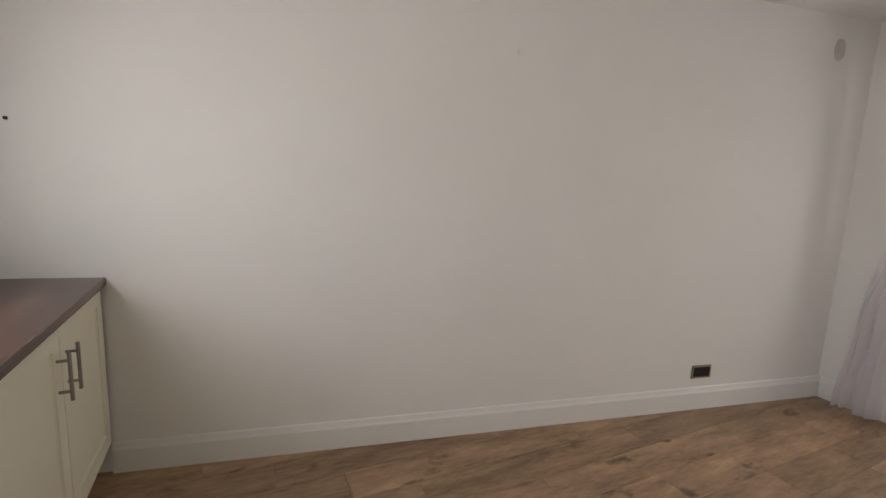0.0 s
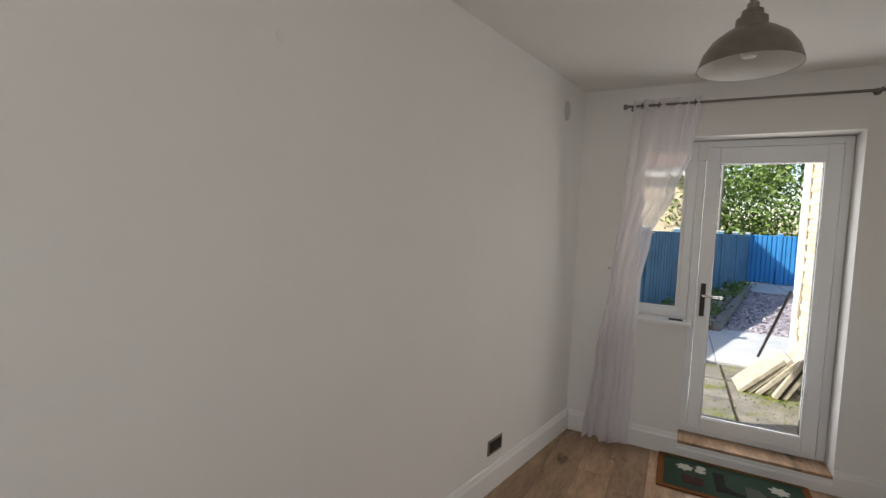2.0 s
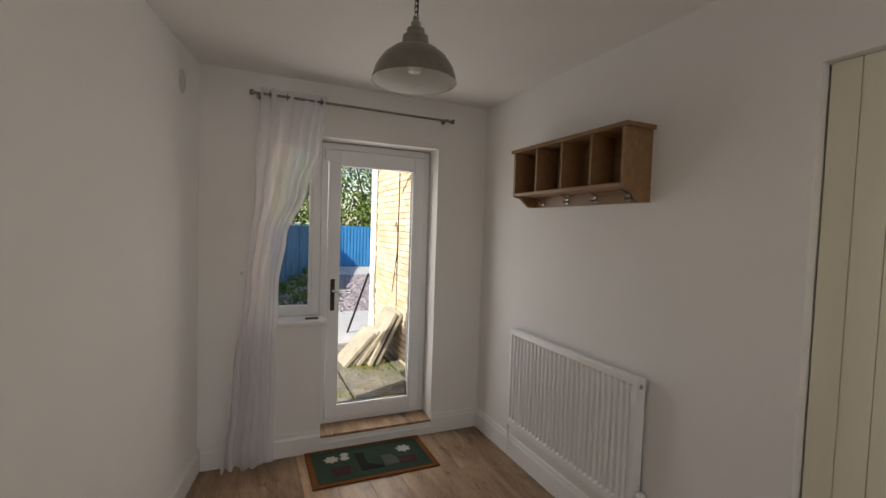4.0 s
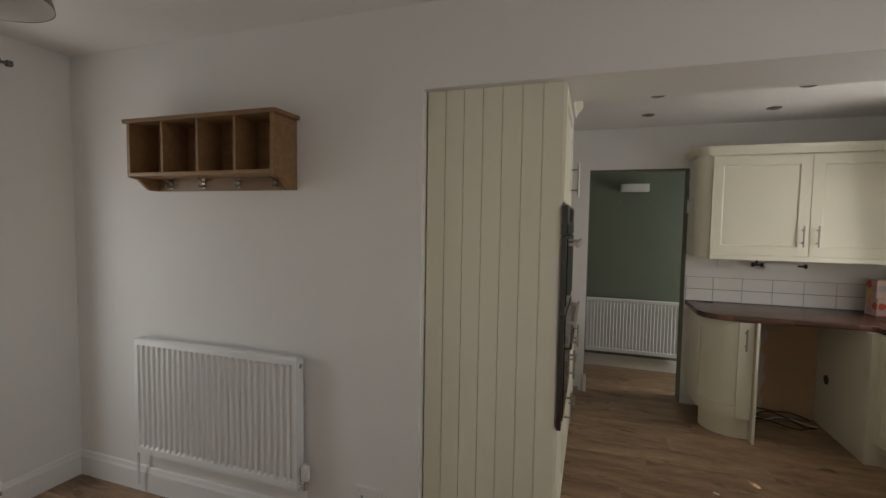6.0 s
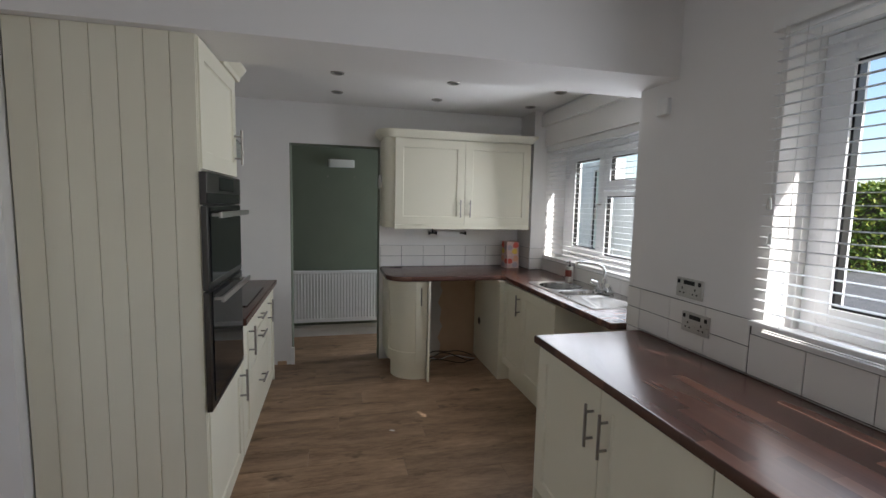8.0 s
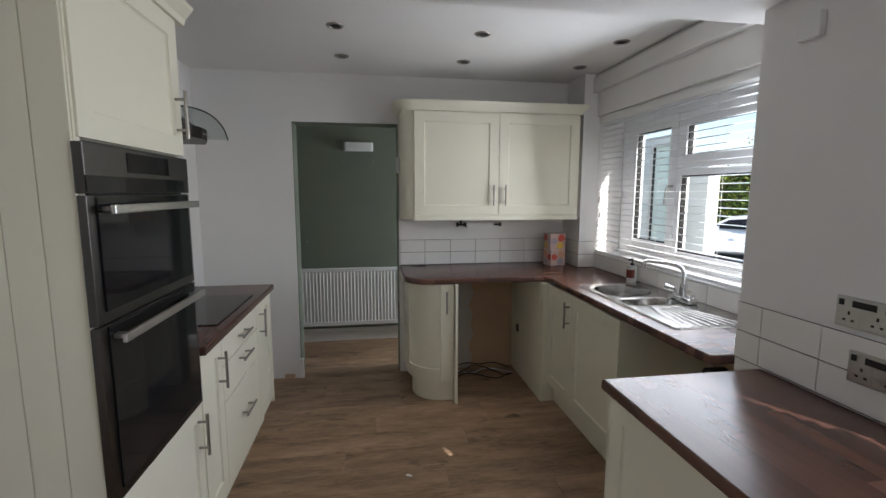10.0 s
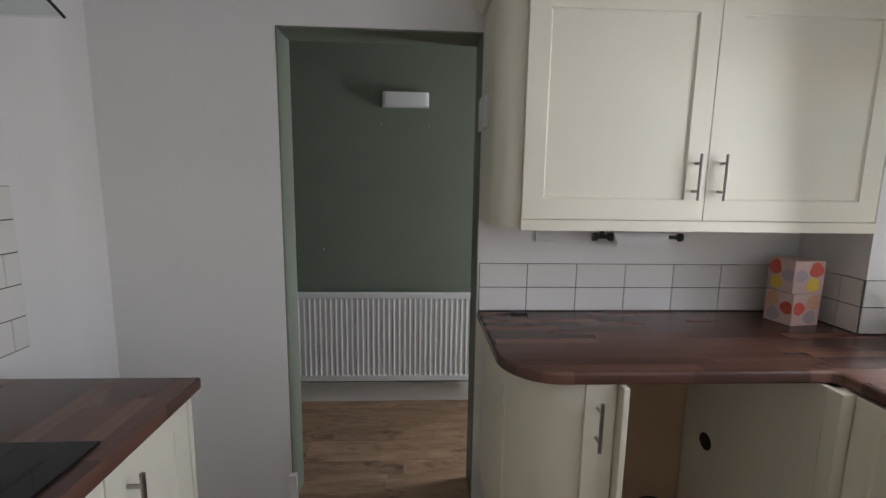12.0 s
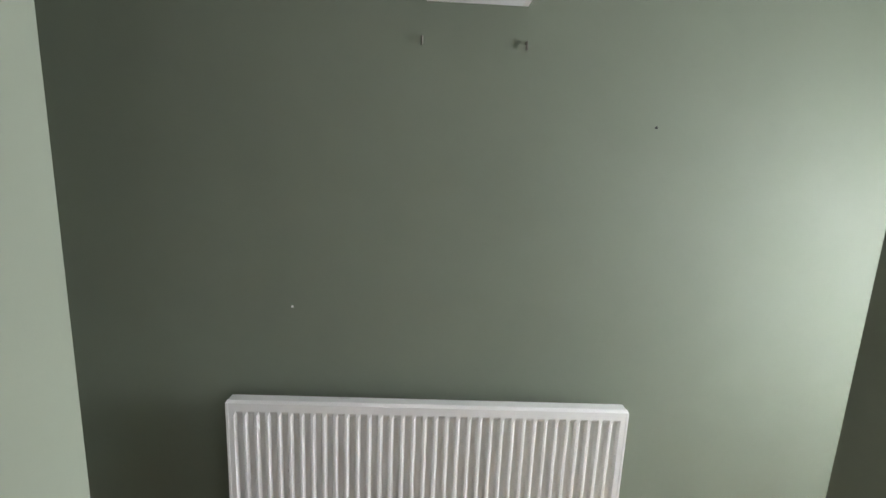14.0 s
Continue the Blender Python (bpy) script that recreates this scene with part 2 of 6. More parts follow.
def rod(bm, p0, p1, r, seg=14, r1=None):
    p0, p1 = Vector(p0), Vector(p1)
    d = p1 - p0
    m = Matrix.Translation((p0 + p1) / 2) @ d.to_track_quat('Z', 'Y').to_matrix().to_4x4()
    bmesh.ops.create_cone(bm, cap_ends=True, segments=seg, radius1=r, radius2=r if r1 is None else r1, depth=d.length, matrix=m)
    return bm


def rods(*items):
    bm = bmesh.new()
    for it in items:
        rod(bm, *it)
    return bm


def tube(bm, pts, r, seg=10):
    """A round bar bent through the given points."""
    pts = [Vector(p) for p in pts]
    rings = []
    for i, p in enumerate(pts):
        d = (pts[min(i + 1, len(pts) - 1)] - pts[max(i - 1, 0)]).normalized()
        q = d.to_track_quat('Z', 'Y').to_matrix()
        rings.append([bm.verts.new(p + q @ Vector((r * math.cos(a), r * math.sin(a), 0))) for a in [2 * math.pi * k / seg for k in range(seg)]])
    for a, c in zip(rings, rings[1:]):
        for k in range(seg):
            bm.faces.new((a[k], a[(k + 1) % seg], c[(k + 1) % seg], c[k]))
    bm.faces.new(rings[0][::-1])
    bm.faces.new(rings[-1])
    return bm


def arc(c, r, a0, a1, n, fn):
    return [fn(c[0] + r * math.cos(radians(a0 + (a1 - a0) * i / n)), c[1] + r * math.sin(radians(a0 + (a1 - a0) * i / n))) for i in range(n + 1)]


def prism(bm, outline, z0, z1):
    """An upright solid over a plan outline."""
    lo = [bm.verts.new((x, y, z0)) for x, y in outline]
    hi = [bm.verts.new((x, y, z1)) for x, y in outline]
    k = len(outline)
    for i in range(k):
        bm.faces.new((lo[i], lo[(i + 1) % k], hi[(i + 1) % k], hi[i]))
    bm.faces.new(lo[::-1])
    bm.faces.new(hi)
    bmesh.ops.recalc_face_normals(bm, faces=bm.faces)
    return bm


def lathe(bm, profile, seg=32, at=(0, 0, 0)):
    """A turned shape from (radius, height) pairs."""
    rings = [[bm.verts.new((at[0] + r * math.cos(2 * math.pi * k / seg), at[1] + r * math.sin(2 * math.pi * k / seg), at[2] + z)) for k in range(seg)] for r, z in profile]
    for a, c in zip(rings, rings[1:]):
        for k in range(seg):
            bm.faces.new((a[k], a[(k + 1) % seg], c[(k + 1) % seg], c[k]))
    return bm


def finish(bm, name, material, smooth=False):
    me = bpy.data.meshes.new(name)
    bm.normal_update()
    bm.to_mesh(me)
    bm.free()
    me.materials.append(material)
    if smooth:
        for p in me.polygons:
            p.use_smooth = True
        me.set_sharp_from_angle(angle=radians(38))
    return me


def part(name, bm, material, parent, label="", smooth=False):
    ob = new(name, finish(bm, name, material, smooth))
    ob.parent = parent
    return tagged(ob, label)


def thing(name, m, label, category, group="", kind=""):
    ob = new(name)
    ob.matrix_world = m
    return tagged(ob, label, category, group, kind)


def solid(name, bm, material, label, category, kind="", group="", smooth=False):
    return tagged(new(name, finish(bm, name, material, smooth)), label, category, group, kind)


def structure(name, bm, material, label):
    return solid(name, bm, material, label, name.split("_")[0], "structure")


# ---------------------------------------------------------------- the shell
SLOPE = -0.187                       # the south wall runs askew
EAST, KEAST = 4.752, 5.20            # side wall by the long counter; kitchen window wall
NORTH, BACK, HALL = 1.936, 4.425, 5.554
CEIL_D, CEIL_K = 2.46, 2.40
SY = SLOPE * 5.1

bm = bmesh.new()                     # one floor sheet under the planks
box(bm, -0.02, -1.3, -0.13, 5.25, BACK + 0.05, -0.014)
box(bm, 1.6, BACK + 0.05, -0.13, 5.48, 5.70, -0.089)
floor = structure("floor", bm, FLOORWOOD, "oak-look laminate plank floor running through all rooms")

bm = bmesh.new()
prism(bm, [(-0.3, 0.0 - SLOPE * 0.3), (5.2, SLOPE * 5.2), (5.2, SLOPE * 5.2 - 0.25), (-0.3, -0.2)], -0.12, 2.75)
structure("wall_south", bm, WALL, "plain matt white plastered wall")

bm = bmesh.new()                     # garden side, with an L-shaped opening for window and door
box(bm, -0.28, 0.0, -0.12, 0, 0.36, 2.75)
box(bm, -0.28, 0.36, -0.12, 0, 0.735, 0.868)
box(bm, -0.28, 0.735, -0.12, 0, 1.545, 0.085)
box(bm, -0.28, 1.545, -0.12, 0, 2.1, 2.75)
box(bm, -0.28, 0.36, 2.115, 0, 1.545, 2.75)
structure("wall_west", bm, WALL, "white wall with the garden door and a narrow window")

bm = bmesh.new()
box(bm, 0, NORTH, -0.12, 2.184, NORTH + 0.2, 2.75)
box(bm, 2.184, NORTH, 2.105, EAST + 0.1, 2.30, 2.75)
structure("wall_north", bm, WALL, "white dining wall with a wide opening under a beam")

bm = bmesh.new()
box(bm, 1.94, NORTH + 0.2, -0.12, 2.15, BACK + 0.17, 2.75)
structure("wall_kitchen_side", bm, WALL, "white kitchen wall behind the hob")

bm = bmesh.new()
JX0, JX1, JZ = 2.846, 3.652, 2.038
box(bm, 2.15, BACK, -0.12, JX0, BACK + 0.165, 2.75)
box(bm, JX0, BACK, JZ, JX1, BACK + 0.165, 2.75)
box(bm, JX1, BACK, -0.12, 5.48, BACK + 0.165, 2.75)
structure("wall_kitchen_back", bm, WALL, "white kitchen wall with an open doorway to the hall")

W2 = (1.432, -0.42)                   # side window
bm = bmesh.new()
box(bm, EAST, W2[0], -0.12, EAST + 0.3, 2.192, 2.75)
box(bm, EAST, W2[1], -0.12, EAST + 0.3, W2[0], 1.085)
box(bm, EAST, W2[1], 2.13, EAST + 0.3, W2[0], 2.75)
box(bm, EAST, -1.2, -0.12, EAST + 0.3, W2[1], 2.75)
structure("wall_east", bm, WALL, "white wall behind the long counter with a blind-covered window")

bm = bmesh.new()
box(bm, KEAST, 2.192, -0.12, KEAST + 0.28, 4.11, 1.02)
box(bm, KEAST, 2.192, 2.075, KEAST + 0.28, 4.11, 2.75)
box(bm, KEAST, 4.11, -0.12, KEAST + 0.28, BACK, 2.75)
box(bm, EAST + 0.3, 1.95, -0.12, KEAST + 0.28, 2.192, 2.75)
structure("wall_kitchen_window", bm, WALL, "white kitchen wall with a wide window over the sink")

bm = boxes((5.062, 4.115, 0.91, KEAST, BACK, CEIL_K))
structure("trim_pier", bm, WALL, "white boxed-in pier in the kitchen corner")
bm = bmesh.new()
prism(bm, [(0, 0), (0.07, 0), (0.07, 0.137), (0.03, 0.137), (0.0, 0.105)], 0, 4.115 - 2.30)
bmesh.ops.transform(bm, matrix=Matrix(((1, 0, 0, 5.13), (0, 0, -1, 4.115), (0, 1, 0, 2.26), (0, 0, 0, 1))), verts=bm.verts)
box(bm, 5.175, 2.30, 2.085, 5.2, 4.115, 2.26)
structure("trim_bulkhead", bm, WALL, "white boxed-in lintel above the kitchen window")

bm = bmesh.new()                     # hall
box(bm, 1.6, HALL, -0.12, 5.48, HALL + 0.15, 2.75)
structure("wall_hall_green", bm, GREEN, "sage green painted hall wall")
bm = bmesh.new()
box(bm, 1.6, BACK + 0.165, -0.12, 1.75, HALL, 2.75)
box(bm, 1.75, BACK + 0.165, -0.12, JX0 - 0.001, BACK + 0.175, 2.75)
box(bm, JX1 + 0.001, BACK + 0.165, -0.12, 5.38, BACK + 0.175, 2.75)
box(bm, 5.38, BACK + 0.147, -0.12, 5.48, HALL, 2.75)
structure("wall_hall_end", bm, GREEN, "sage green hall end wall")
bm = bmesh.new()                     # painted door lining
box(bm, JX0 - 0.002, BACK + 0.004, 0, JX0 + 0.006, BACK + 0.17, JZ)
box(bm, JX1 - 0.006, BACK + 0.004, 0, JX1 + 0.002, BACK + 0.17, JZ)
box(bm, JX0 + 0.006, BACK + 0.004, JZ - 0.006, JX1 - 0.006, BACK + 0.17, JZ + 0.002)
structure("trim_door_lining", bm, GREEN, "sage green painted reveal of the open doorway")

bm = boxes((-0.02, -1.2, CEIL_D, 5.1, NORTH + 0.02, 2.74))
structure("ceiling", bm, CEIL, "white dining room ceiling")
bm = boxes((1.95, 2.28, CEIL_K, 5.46, BACK + 0.05, 2.742), (1.7, BACK + 0.1, 2.38, 5.45, HALL + 0.02, 2.744))
structure("ceiling_kitchen", bm, CEIL, "white kitchen and hall ceiling")
bm = boxes((-0.35, -1.4, 2.755, 5.50, 5.75, 2.9))
structure("roof", bm, DARKMETAL, "dark flat roof")


def skirting(name, p0, p1, inside, label, h=0.145, mat=TRIM):
    """A moulded board along a wall from p0 to p1; inside: the side of the room."""
    p0, p1, nrm = Vector(p0), Vector(p1), Vector(inside)
    prof = [(0, 0), (0.018, 0), (0.018, h - 0.035), (0.013, h - 0.022), (0.010, h - 0.006), (0.006, h), (0, h)]
    b = bmesh.new()
    ends = []
    for p in (p0, p1):
        ends.append([b.verts.new((p.x + nrm.x * d, p.y + nrm.y * d, z)) for d, z in prof])
    k = len(prof)
    for i in range(k):
        b.faces.new((ends[0][i], ends[0][(i + 1) % k], ends[1][(i + 1) % k], ends[1][i]))
    b.faces.new(ends[0])
    b.faces.new(ends[1][::-1])
    bmesh.ops.recalc_face_normals(b, faces=b.faces)
    return structure(name, b, mat, label)


sn = Vector((-SLOPE, 1)).normalized()
skirting("baseboard_south", (0, 0), (4.19, SLOPE * 4.19), (sn.x, sn.y), "white moulded skirting board")
skirting("baseboard_west", (0, 0.02), (0, 0.735), (1, 0), "white moulded skirting board")
skirting("baseboard_west_corner", (0, 1.545), (0, NORTH), (1, 0), "white moulded skirting board")
skirting("baseboard_west_step", (0, 0.735), (0, 1.545), (1, 0), "white painted front of the door step", 0.088)
skirting("baseboard_north", (0.018, NORTH), (2.184, NORTH), (0, -1), "white moulded skirting board")
bb = skirting("baseboard_hall", (1.75, HALL), (5.38, HALL), (0, -1), "white skirting board in the hall", 0.132)
bb.location.z = -0.075
bm = boxes((JX0 - 0.10, BACK - 0.012, 0.0, JX0 + 0.004, BACK, 0.02), (JX0 - 0.012, BACK - 0.022, 0.0, JX0 + 0.024, BACK + 0.01, 0.16), bevel=0.004)
structure("baseboard_offcut", bm, TRIM, "short white skirting offcut at the doorway corner")
bm = boxes((-0.27, 0.737, 0.088, 0.012, 1.543, 0.108), bevel=0.004)
structure("trim_door_step", bm, FLOORWOOD, "wood-look board on the garden door step")
bm = boxes((-0.20, 0.365, 0.868, 0.035, 0.762, 0.898), bevel=0.008)
structure("window_sill", bm, TRIM, "white painted window board")


# ---------------------------------------------------------------- cabinets
def shaker(w, h, rail=0.092, t=0.021):
    """A framed door front: local x across, z up, face towards -y at y = -t."""
    b = boxes((0, -t, 0, w, 0, h), bevel=0.0015)
    b.normal_update()
    face = max(b.faces, key=lambda f: f.calc_area() * (f.normal.y < -0.9))
    bmesh.ops.inset_region(b, faces=[face], thickness=rail - 0.0015, depth=0)
    bmesh.ops.inset_region(b, faces=[face], thickness=0.002, depth=-0.005)
    bmesh.ops.inset_region(b, faces=[face], thickness=0.007, depth=-0.004)
    return b


def plain_front(w, h, t=0.021):
    return boxes((0, -t, 0, w, 0, h), bevel=0.003)


def bar_handle(x, y, z, length, upright=True):
    """A round bar on two stand-offs."""
    b = bmesh.new()
    s = length / 2
    o = s - 0.03
    ax = Vector((0, 0, 1)) if upright else Vector((1, 0, 0))
    c = Vector((x, y - 0.034, z))
    rod(b, c - ax * s, c + ax * s, 0.006)
    for k in (-o, o):
        rod(b, c + ax * k, c + ax * k + Vector((0, 0.034, 0)), 0.005)
    return b


def cabinet_door(parent, x, z, w, h, handle=None, upright=True, length=0.16, style=shaker, name="door"):
    d = part(name, style(w - 0.004, h - 0.004), CREAM, parent)
    d.location = (x + 0.002, 0, z + 0.002)
    if handle:
        part("handle", bar_handle(handle[0], -0.021, handle[1], length, upright), HANDLESTEEL, d, "brushed steel bar handle", True)
    return d


def base_unit(m, w, fronts, label, depth=0.56, group="cream base units", plinth=True, top=0.868):
    """A floor cupboard; local x across its front, fronts: (x, z, w, h, handle, upright, style)."""
    u = thing("base_cabinet", m, label, "cabinet", group)
    part("body", boxes((0, 0, 0.15, w, depth, top)), CARCASS, u)
    if plinth:
        part("plinth", boxes((0, 0.045, 0, w, 0.062, 0.149)), CREAM, u)
    for x, z, fw, fh, hd, up, st in fronts:
        cabinet_door(u, x, z, fw, fh, hd, up, 0.165, st, "door" if st is shaker else "drawer_front")
    return u


H0, HH = 0.155, 0.713
# hob run, fronts towards the east at x = 2.77
def east_face(y):
    return pose(2.752, y, 0, 0, 0, 90)


base_unit(east_face(2.592), 0.245, [(0, H0, 0.245, HH, (0.195, 0.578), True, shaker)], "cream shaker base cupboard beside the oven housing")
base_unit(east_face(2.837), 0.60, [(0, 0.725, 0.60, 0.143, (0.30, 0.065), False, plain_front), (0, 0.555, 0.60, 0.168, (0.30, 0.119), False, plain_front), (0, H0, 0.60, 0.398, (0.30, 0.23), False, plain_front)], "cream three-drawer base unit under the hob")
base_unit(east_face(3.437), 0.324, [(0, H0, 0.324, HH, (0.062, 0.578), True, shaker)], "narrow cream base cupboard at the end of the hob run")
bm = boxes((2.19, 3.762, 0.0, 2.70, 3.78, 0.868), (2.70, 3.762, 0.12, 2.775, 3.78, 0.868), bevel=0.002)
solid("end_panel", bm, CREAM, "cream end panel closing the hob run", "panel")


def slab_top(bm, keep=lambda c: True):
    es = [e for e in bm.edges if abs(e.verts[0].co.z - e.verts[1].co.z) < 1e-5 and keep((e.verts[0].co + e.verts[1].co) / 2)]
    bmesh.ops.bevel(bm, geom=es, offset=0.009, segments=3, affect='EDGES', profile=0.5)
    return bm


bm = prism(bmesh.new(), [(2.152, 2.588), (2.80, 2.588), (2.80, 3.788), (2.152, 3.788)], 0.871, 0.91)
solid("worktop", slab_top(bm), WORKTOP_Y, "dark walnut-block laminate worktop around the hob", "worktop", smooth=True)

# sink run, fronts towards the west at x = 4.66
def west_face(y, x=4.681):
    return pose(x, y, 0, 0, 0, -90)


base_unit(west_face(3.72), 0.372, [(0, H0, 0.372, HH, (0.334, 0.578), True, shaker)], "cream shaker corner cupboard with steel bar handle", 0.5, top=0.70)
base_unit(west_face(3.348), 0.527, [(0, H0, 0.527, HH, None, True, shaker)], "wide cream shaker front below the sink", 0.5, top=0.70)
bm = boxes((4.655, 2.80, 0, 5.19, 2.82, 0.868), bevel=0.002)
solid("end_panel", bm, CREAM, "cream panel beside the empty appliance space", "panel")
bm = boxes((4.622, 3.722, 0.0, 4.70, 3.7715, 0.868), (4.7005, 3.7225, 0.0, 4.742, 3.7715, 0.149), (4.622, 3.772, 0.0, 4.64, BACK - 0.003, 0.868), bevel=0.002)
solid("end_panel", bm, CREAM, "cream side panel with a round cable hole", "panel")
hole = bmesh.new()
rod(hole, (4.619, 4.265, 0.385), (4.6225, 4.265, 0.385), 0.036, 20)
solid("cable_hole", hole, BLACK, "dark round cable hole through the side panel", "hole")

PX0, PY0, PR = 3.657, 3.79, 0.18
edge = arc((PX0 + PR, PY0 + PR), PR, 180, 270, 14, lambda x, y: (x, y))
SK0, SK1 = 2.502, 3.424             # the sink's cut-out
outline = edge + [(4.648, PY0 - 0.004), (4.663, PY0 - 0.019), (4.663, SK1), (5.195, SK1), (5.195, BACK - 0.003), (PX0, BACK - 0.003)]
bm = slab_top(prism(bmesh.new(), outline, 0.871, 0.91), lambda c: c.y < BACK - 0.1 and abs(c.y - SK1) > 0.004 and c.x < 5.1)
for o in ([(4.663, SK0), (4.752, SK0), (4.752, SK1), (4.663, SK1)], [(5.158, SK0), (5.195, SK0), (5.195, SK1), (5.158, SK1)], [(4.663, 2.205), (5.195, 2.205), (5.195, SK0), (4.663, SK0)]):
    p = slab_top(prism(bmesh.new(), o, 0.871, 0.91), lambda c: c.x < 4.665 or c.y < 2.21)
    me = bpy.data.meshes.new("worktop_piece")
    p.to_mesh(me)
    p.free()
    bm.from_mesh(me)
    bpy.data.meshes.remove(me)
solid("worktop", bm, WORKTOP, "L-shaped dark walnut-block worktop with a rounded end", "worktop", smooth=True)

# rounded end cupboard
u = thing("curved_cabinet", pose(0, 0, 0), "cream end cupboard with a bowed framed door", "cabinet", "cream base units")
CR = 0.27
CX, CY = PX0 + 0.012 + CR, PY0 + 0.002 + CR


def bowed(r, z0, z1, t, xe=4.0):
    """A bent sheet that follows the rounded corner and runs straight on to xe."""
    outer = arc((CX, CY), r, 180, 270, 16, lambda x, y: (x, y)) + [(xe, CY - r)]
    inner = arc((CX, CY), r - t, 180, 270, 16, lambda x, y: (x, y)) + [(xe, CY - r + t)]
    return prism(bmesh.new(), outer + inner[::-1], z0, z1)


def bowed_bit(r, a0, a1, z0, z1, t, tail=None):
    outer = arc((CX, CY), r, a0, a1, 10, lambda x, y: (x, y))
    inner = arc((CX, CY), r - t, a0, a1, 10, lambda x, y: (x, y))
    if tail:
        outer.append((tail, CY - r))
        inner.append((tail, CY - r + t))
    return prism(bmesh.new(), outer + inner[::-1], z0, z1)


part("body", boxes((PX0 + 0.03, CY, 0.15, 4.0, BACK - 0.004, 0.868)), CREAM, u)
part("plinth", bowed(CR - 0.055, 0, 0.149, 0.016), CREAM, u, "", True)
d = part("door", bowed(CR - 0.027, 0.158, 0.864, 0.012), CREAM, u, "bowed framed door", True)
part("stile", bowed_bit(CR - 0.018, 180, 196, 0.158, 0.864, 0.012), CREAM, d, "", True)
part("stile", boxes((3.905, CY - CR + 0.016, 0.158, 4.0, CY - CR + 0.03, 0.864), bevel=0.001), CREAM, d)
part("rail", bowed_bit(CR - 0.018, 196, 262, 0.158, 0.25, 0.012), CREAM, d, "", True)
part("rail", bowed_bit(CR - 0.018, 196, 262, 0.775, 0.864, 0.012), CREAM, d, "", True)
part("handle", bar_handle(3.945, CY - CR + 0.018, 0.742, 0.155), HANDLESTEEL, d, "brushed steel bar handle", True)
bm = boxes((4.004, 3.772, 0, 4.022, BACK - 0.003, 0.868), bevel=0.002)
solid("end_panel", bm, CREAM, "cream panel beside the bowed cupboard", "panel")

# long counter by the side wall
CXW = 4.168
sy = SLOPE * CXW + 0.01
Y1 = 2.07
for y0, LEN in ((2.052, 1.0), (1.052, 0.78), (0.272, 0.272 - SLOPE * 4.2 - 0.02)):
    ww = LEN / 2
    base_unit(west_face(y0, 4.21), LEN, [(0, H0, ww, HH, (ww - 0.045, 0.55), True, shaker), (ww, H0, ww, HH, (0.045, 0.55), True, shaker)], "cream two-door shaker cupboard under the long worktop", 0.53)
bm = boxes((4.19, Y1 - 0.018, 0, 4.745, Y1, 0.868), bevel=0.002)
solid("end_panel", bm, CREAM, "cream end panel of the long counter", "panel")
bm = prism(bmesh.new(), [(CXW, 2.08), (CXW, SLOPE * CXW + 0.003), (4.748, SLOPE * 4.748 + 0.003), (4.748, 2.08)], 0.871, 0.91)
solid("worktop", slab_top(bm), WORKTOP_Y, "long dark walnut-block worktop below the side window", "worktop", smooth=True)

# oven housing
u = thing("oven_housing", east_face(1.99), "tall cream cabinet with boarded side around the built-in oven", "cabinet")
part("body", boxes((0.02, 0, 0.15, 0.595, 0.54, 0.70), (0.02, 0, 1.63, 0.595, 0.56, 2.10), (0.02, 0.5, 0.70, 0.595, 0.56, 1.63), (0.58, 0, 0.70, 0.595, 0.56, 1.63)), CARCASS, u)
part("plinth", boxes((0, 0.045, 0, 0.595, 0.062, 0.149)), CREAM, u)
cabinet_door(u, 0.0, 0.155, 0.595, 0.545, (0.545, 0.42), True, 0.165)
cabinet_door(u, 0.0, 1.63, 0.595, 0.472, (0.548, 0.14), True, 0.165)
nb = 7
for i in range(nb):
    w0 = 0.572 / nb
    b = boxes((-0.012, -0.012 + i * w0 + 0.0012, 0.0, 0.0, -0.012 + (i + 1) * w0 - 0.0012, 2.104), bevel=0.002)
    part("board", b, CREAM, u)
part("backing", boxes((-0.006, -0.014, 0.0, 0.015, 0.562, 2.104)), CREAM, u)
bm = bmesh.new()
prof = [(0.0, 0.0), (0.03, 0.0), (0.035, 0.02), (0.06, 0.05), (0.065, 0.062), (0.0, 0.062)]
lo = [bm.verts.new((0.33, -d, 2.102 + z)) for d, z in prof]
hi = [bm.verts.new((0.65, -d, 2.102 + z)) for d, z in prof]
for i in range(6):
    bm.faces.new((lo[i], lo[(i + 1) % 6], hi[(i + 1) % 6], hi[i]))
bm.faces.new(lo)
bm.faces.new(hi[::-1])
bmesh.ops.recalc_face_normals(bm, faces=bm.faces)
part("cornice", bm, CREAM, u)

ov = thing("double_oven", pose(2.772, 1.968, 0.705, 0, 0, 90) @ Matrix.Diagonal((0.985, 1, 1, 1)), "built-in black glass and steel double oven in the housing", "oven")
part("body", boxes((0.05, 0.006, 0, 0.59, 0.48, 0.915)), BLACK, ov)
part("control_panel", boxes((0, -0.018, 0.795, 0.60, 0.006, 0.915), bevel=0.002), DARKSTEEL, ov, "dark steel control panel")
part("vent_strip", boxes((0.0, -0.0205, 0.798, 0.555, -0.017, 0.838)), OVENGLASS, ov, "black glass strip below the controls")
part("display", boxes((0.19, -0.0205, 0.85, 0.44, -0.017, 0.904)), OVENGLASS, ov, "black glass display")
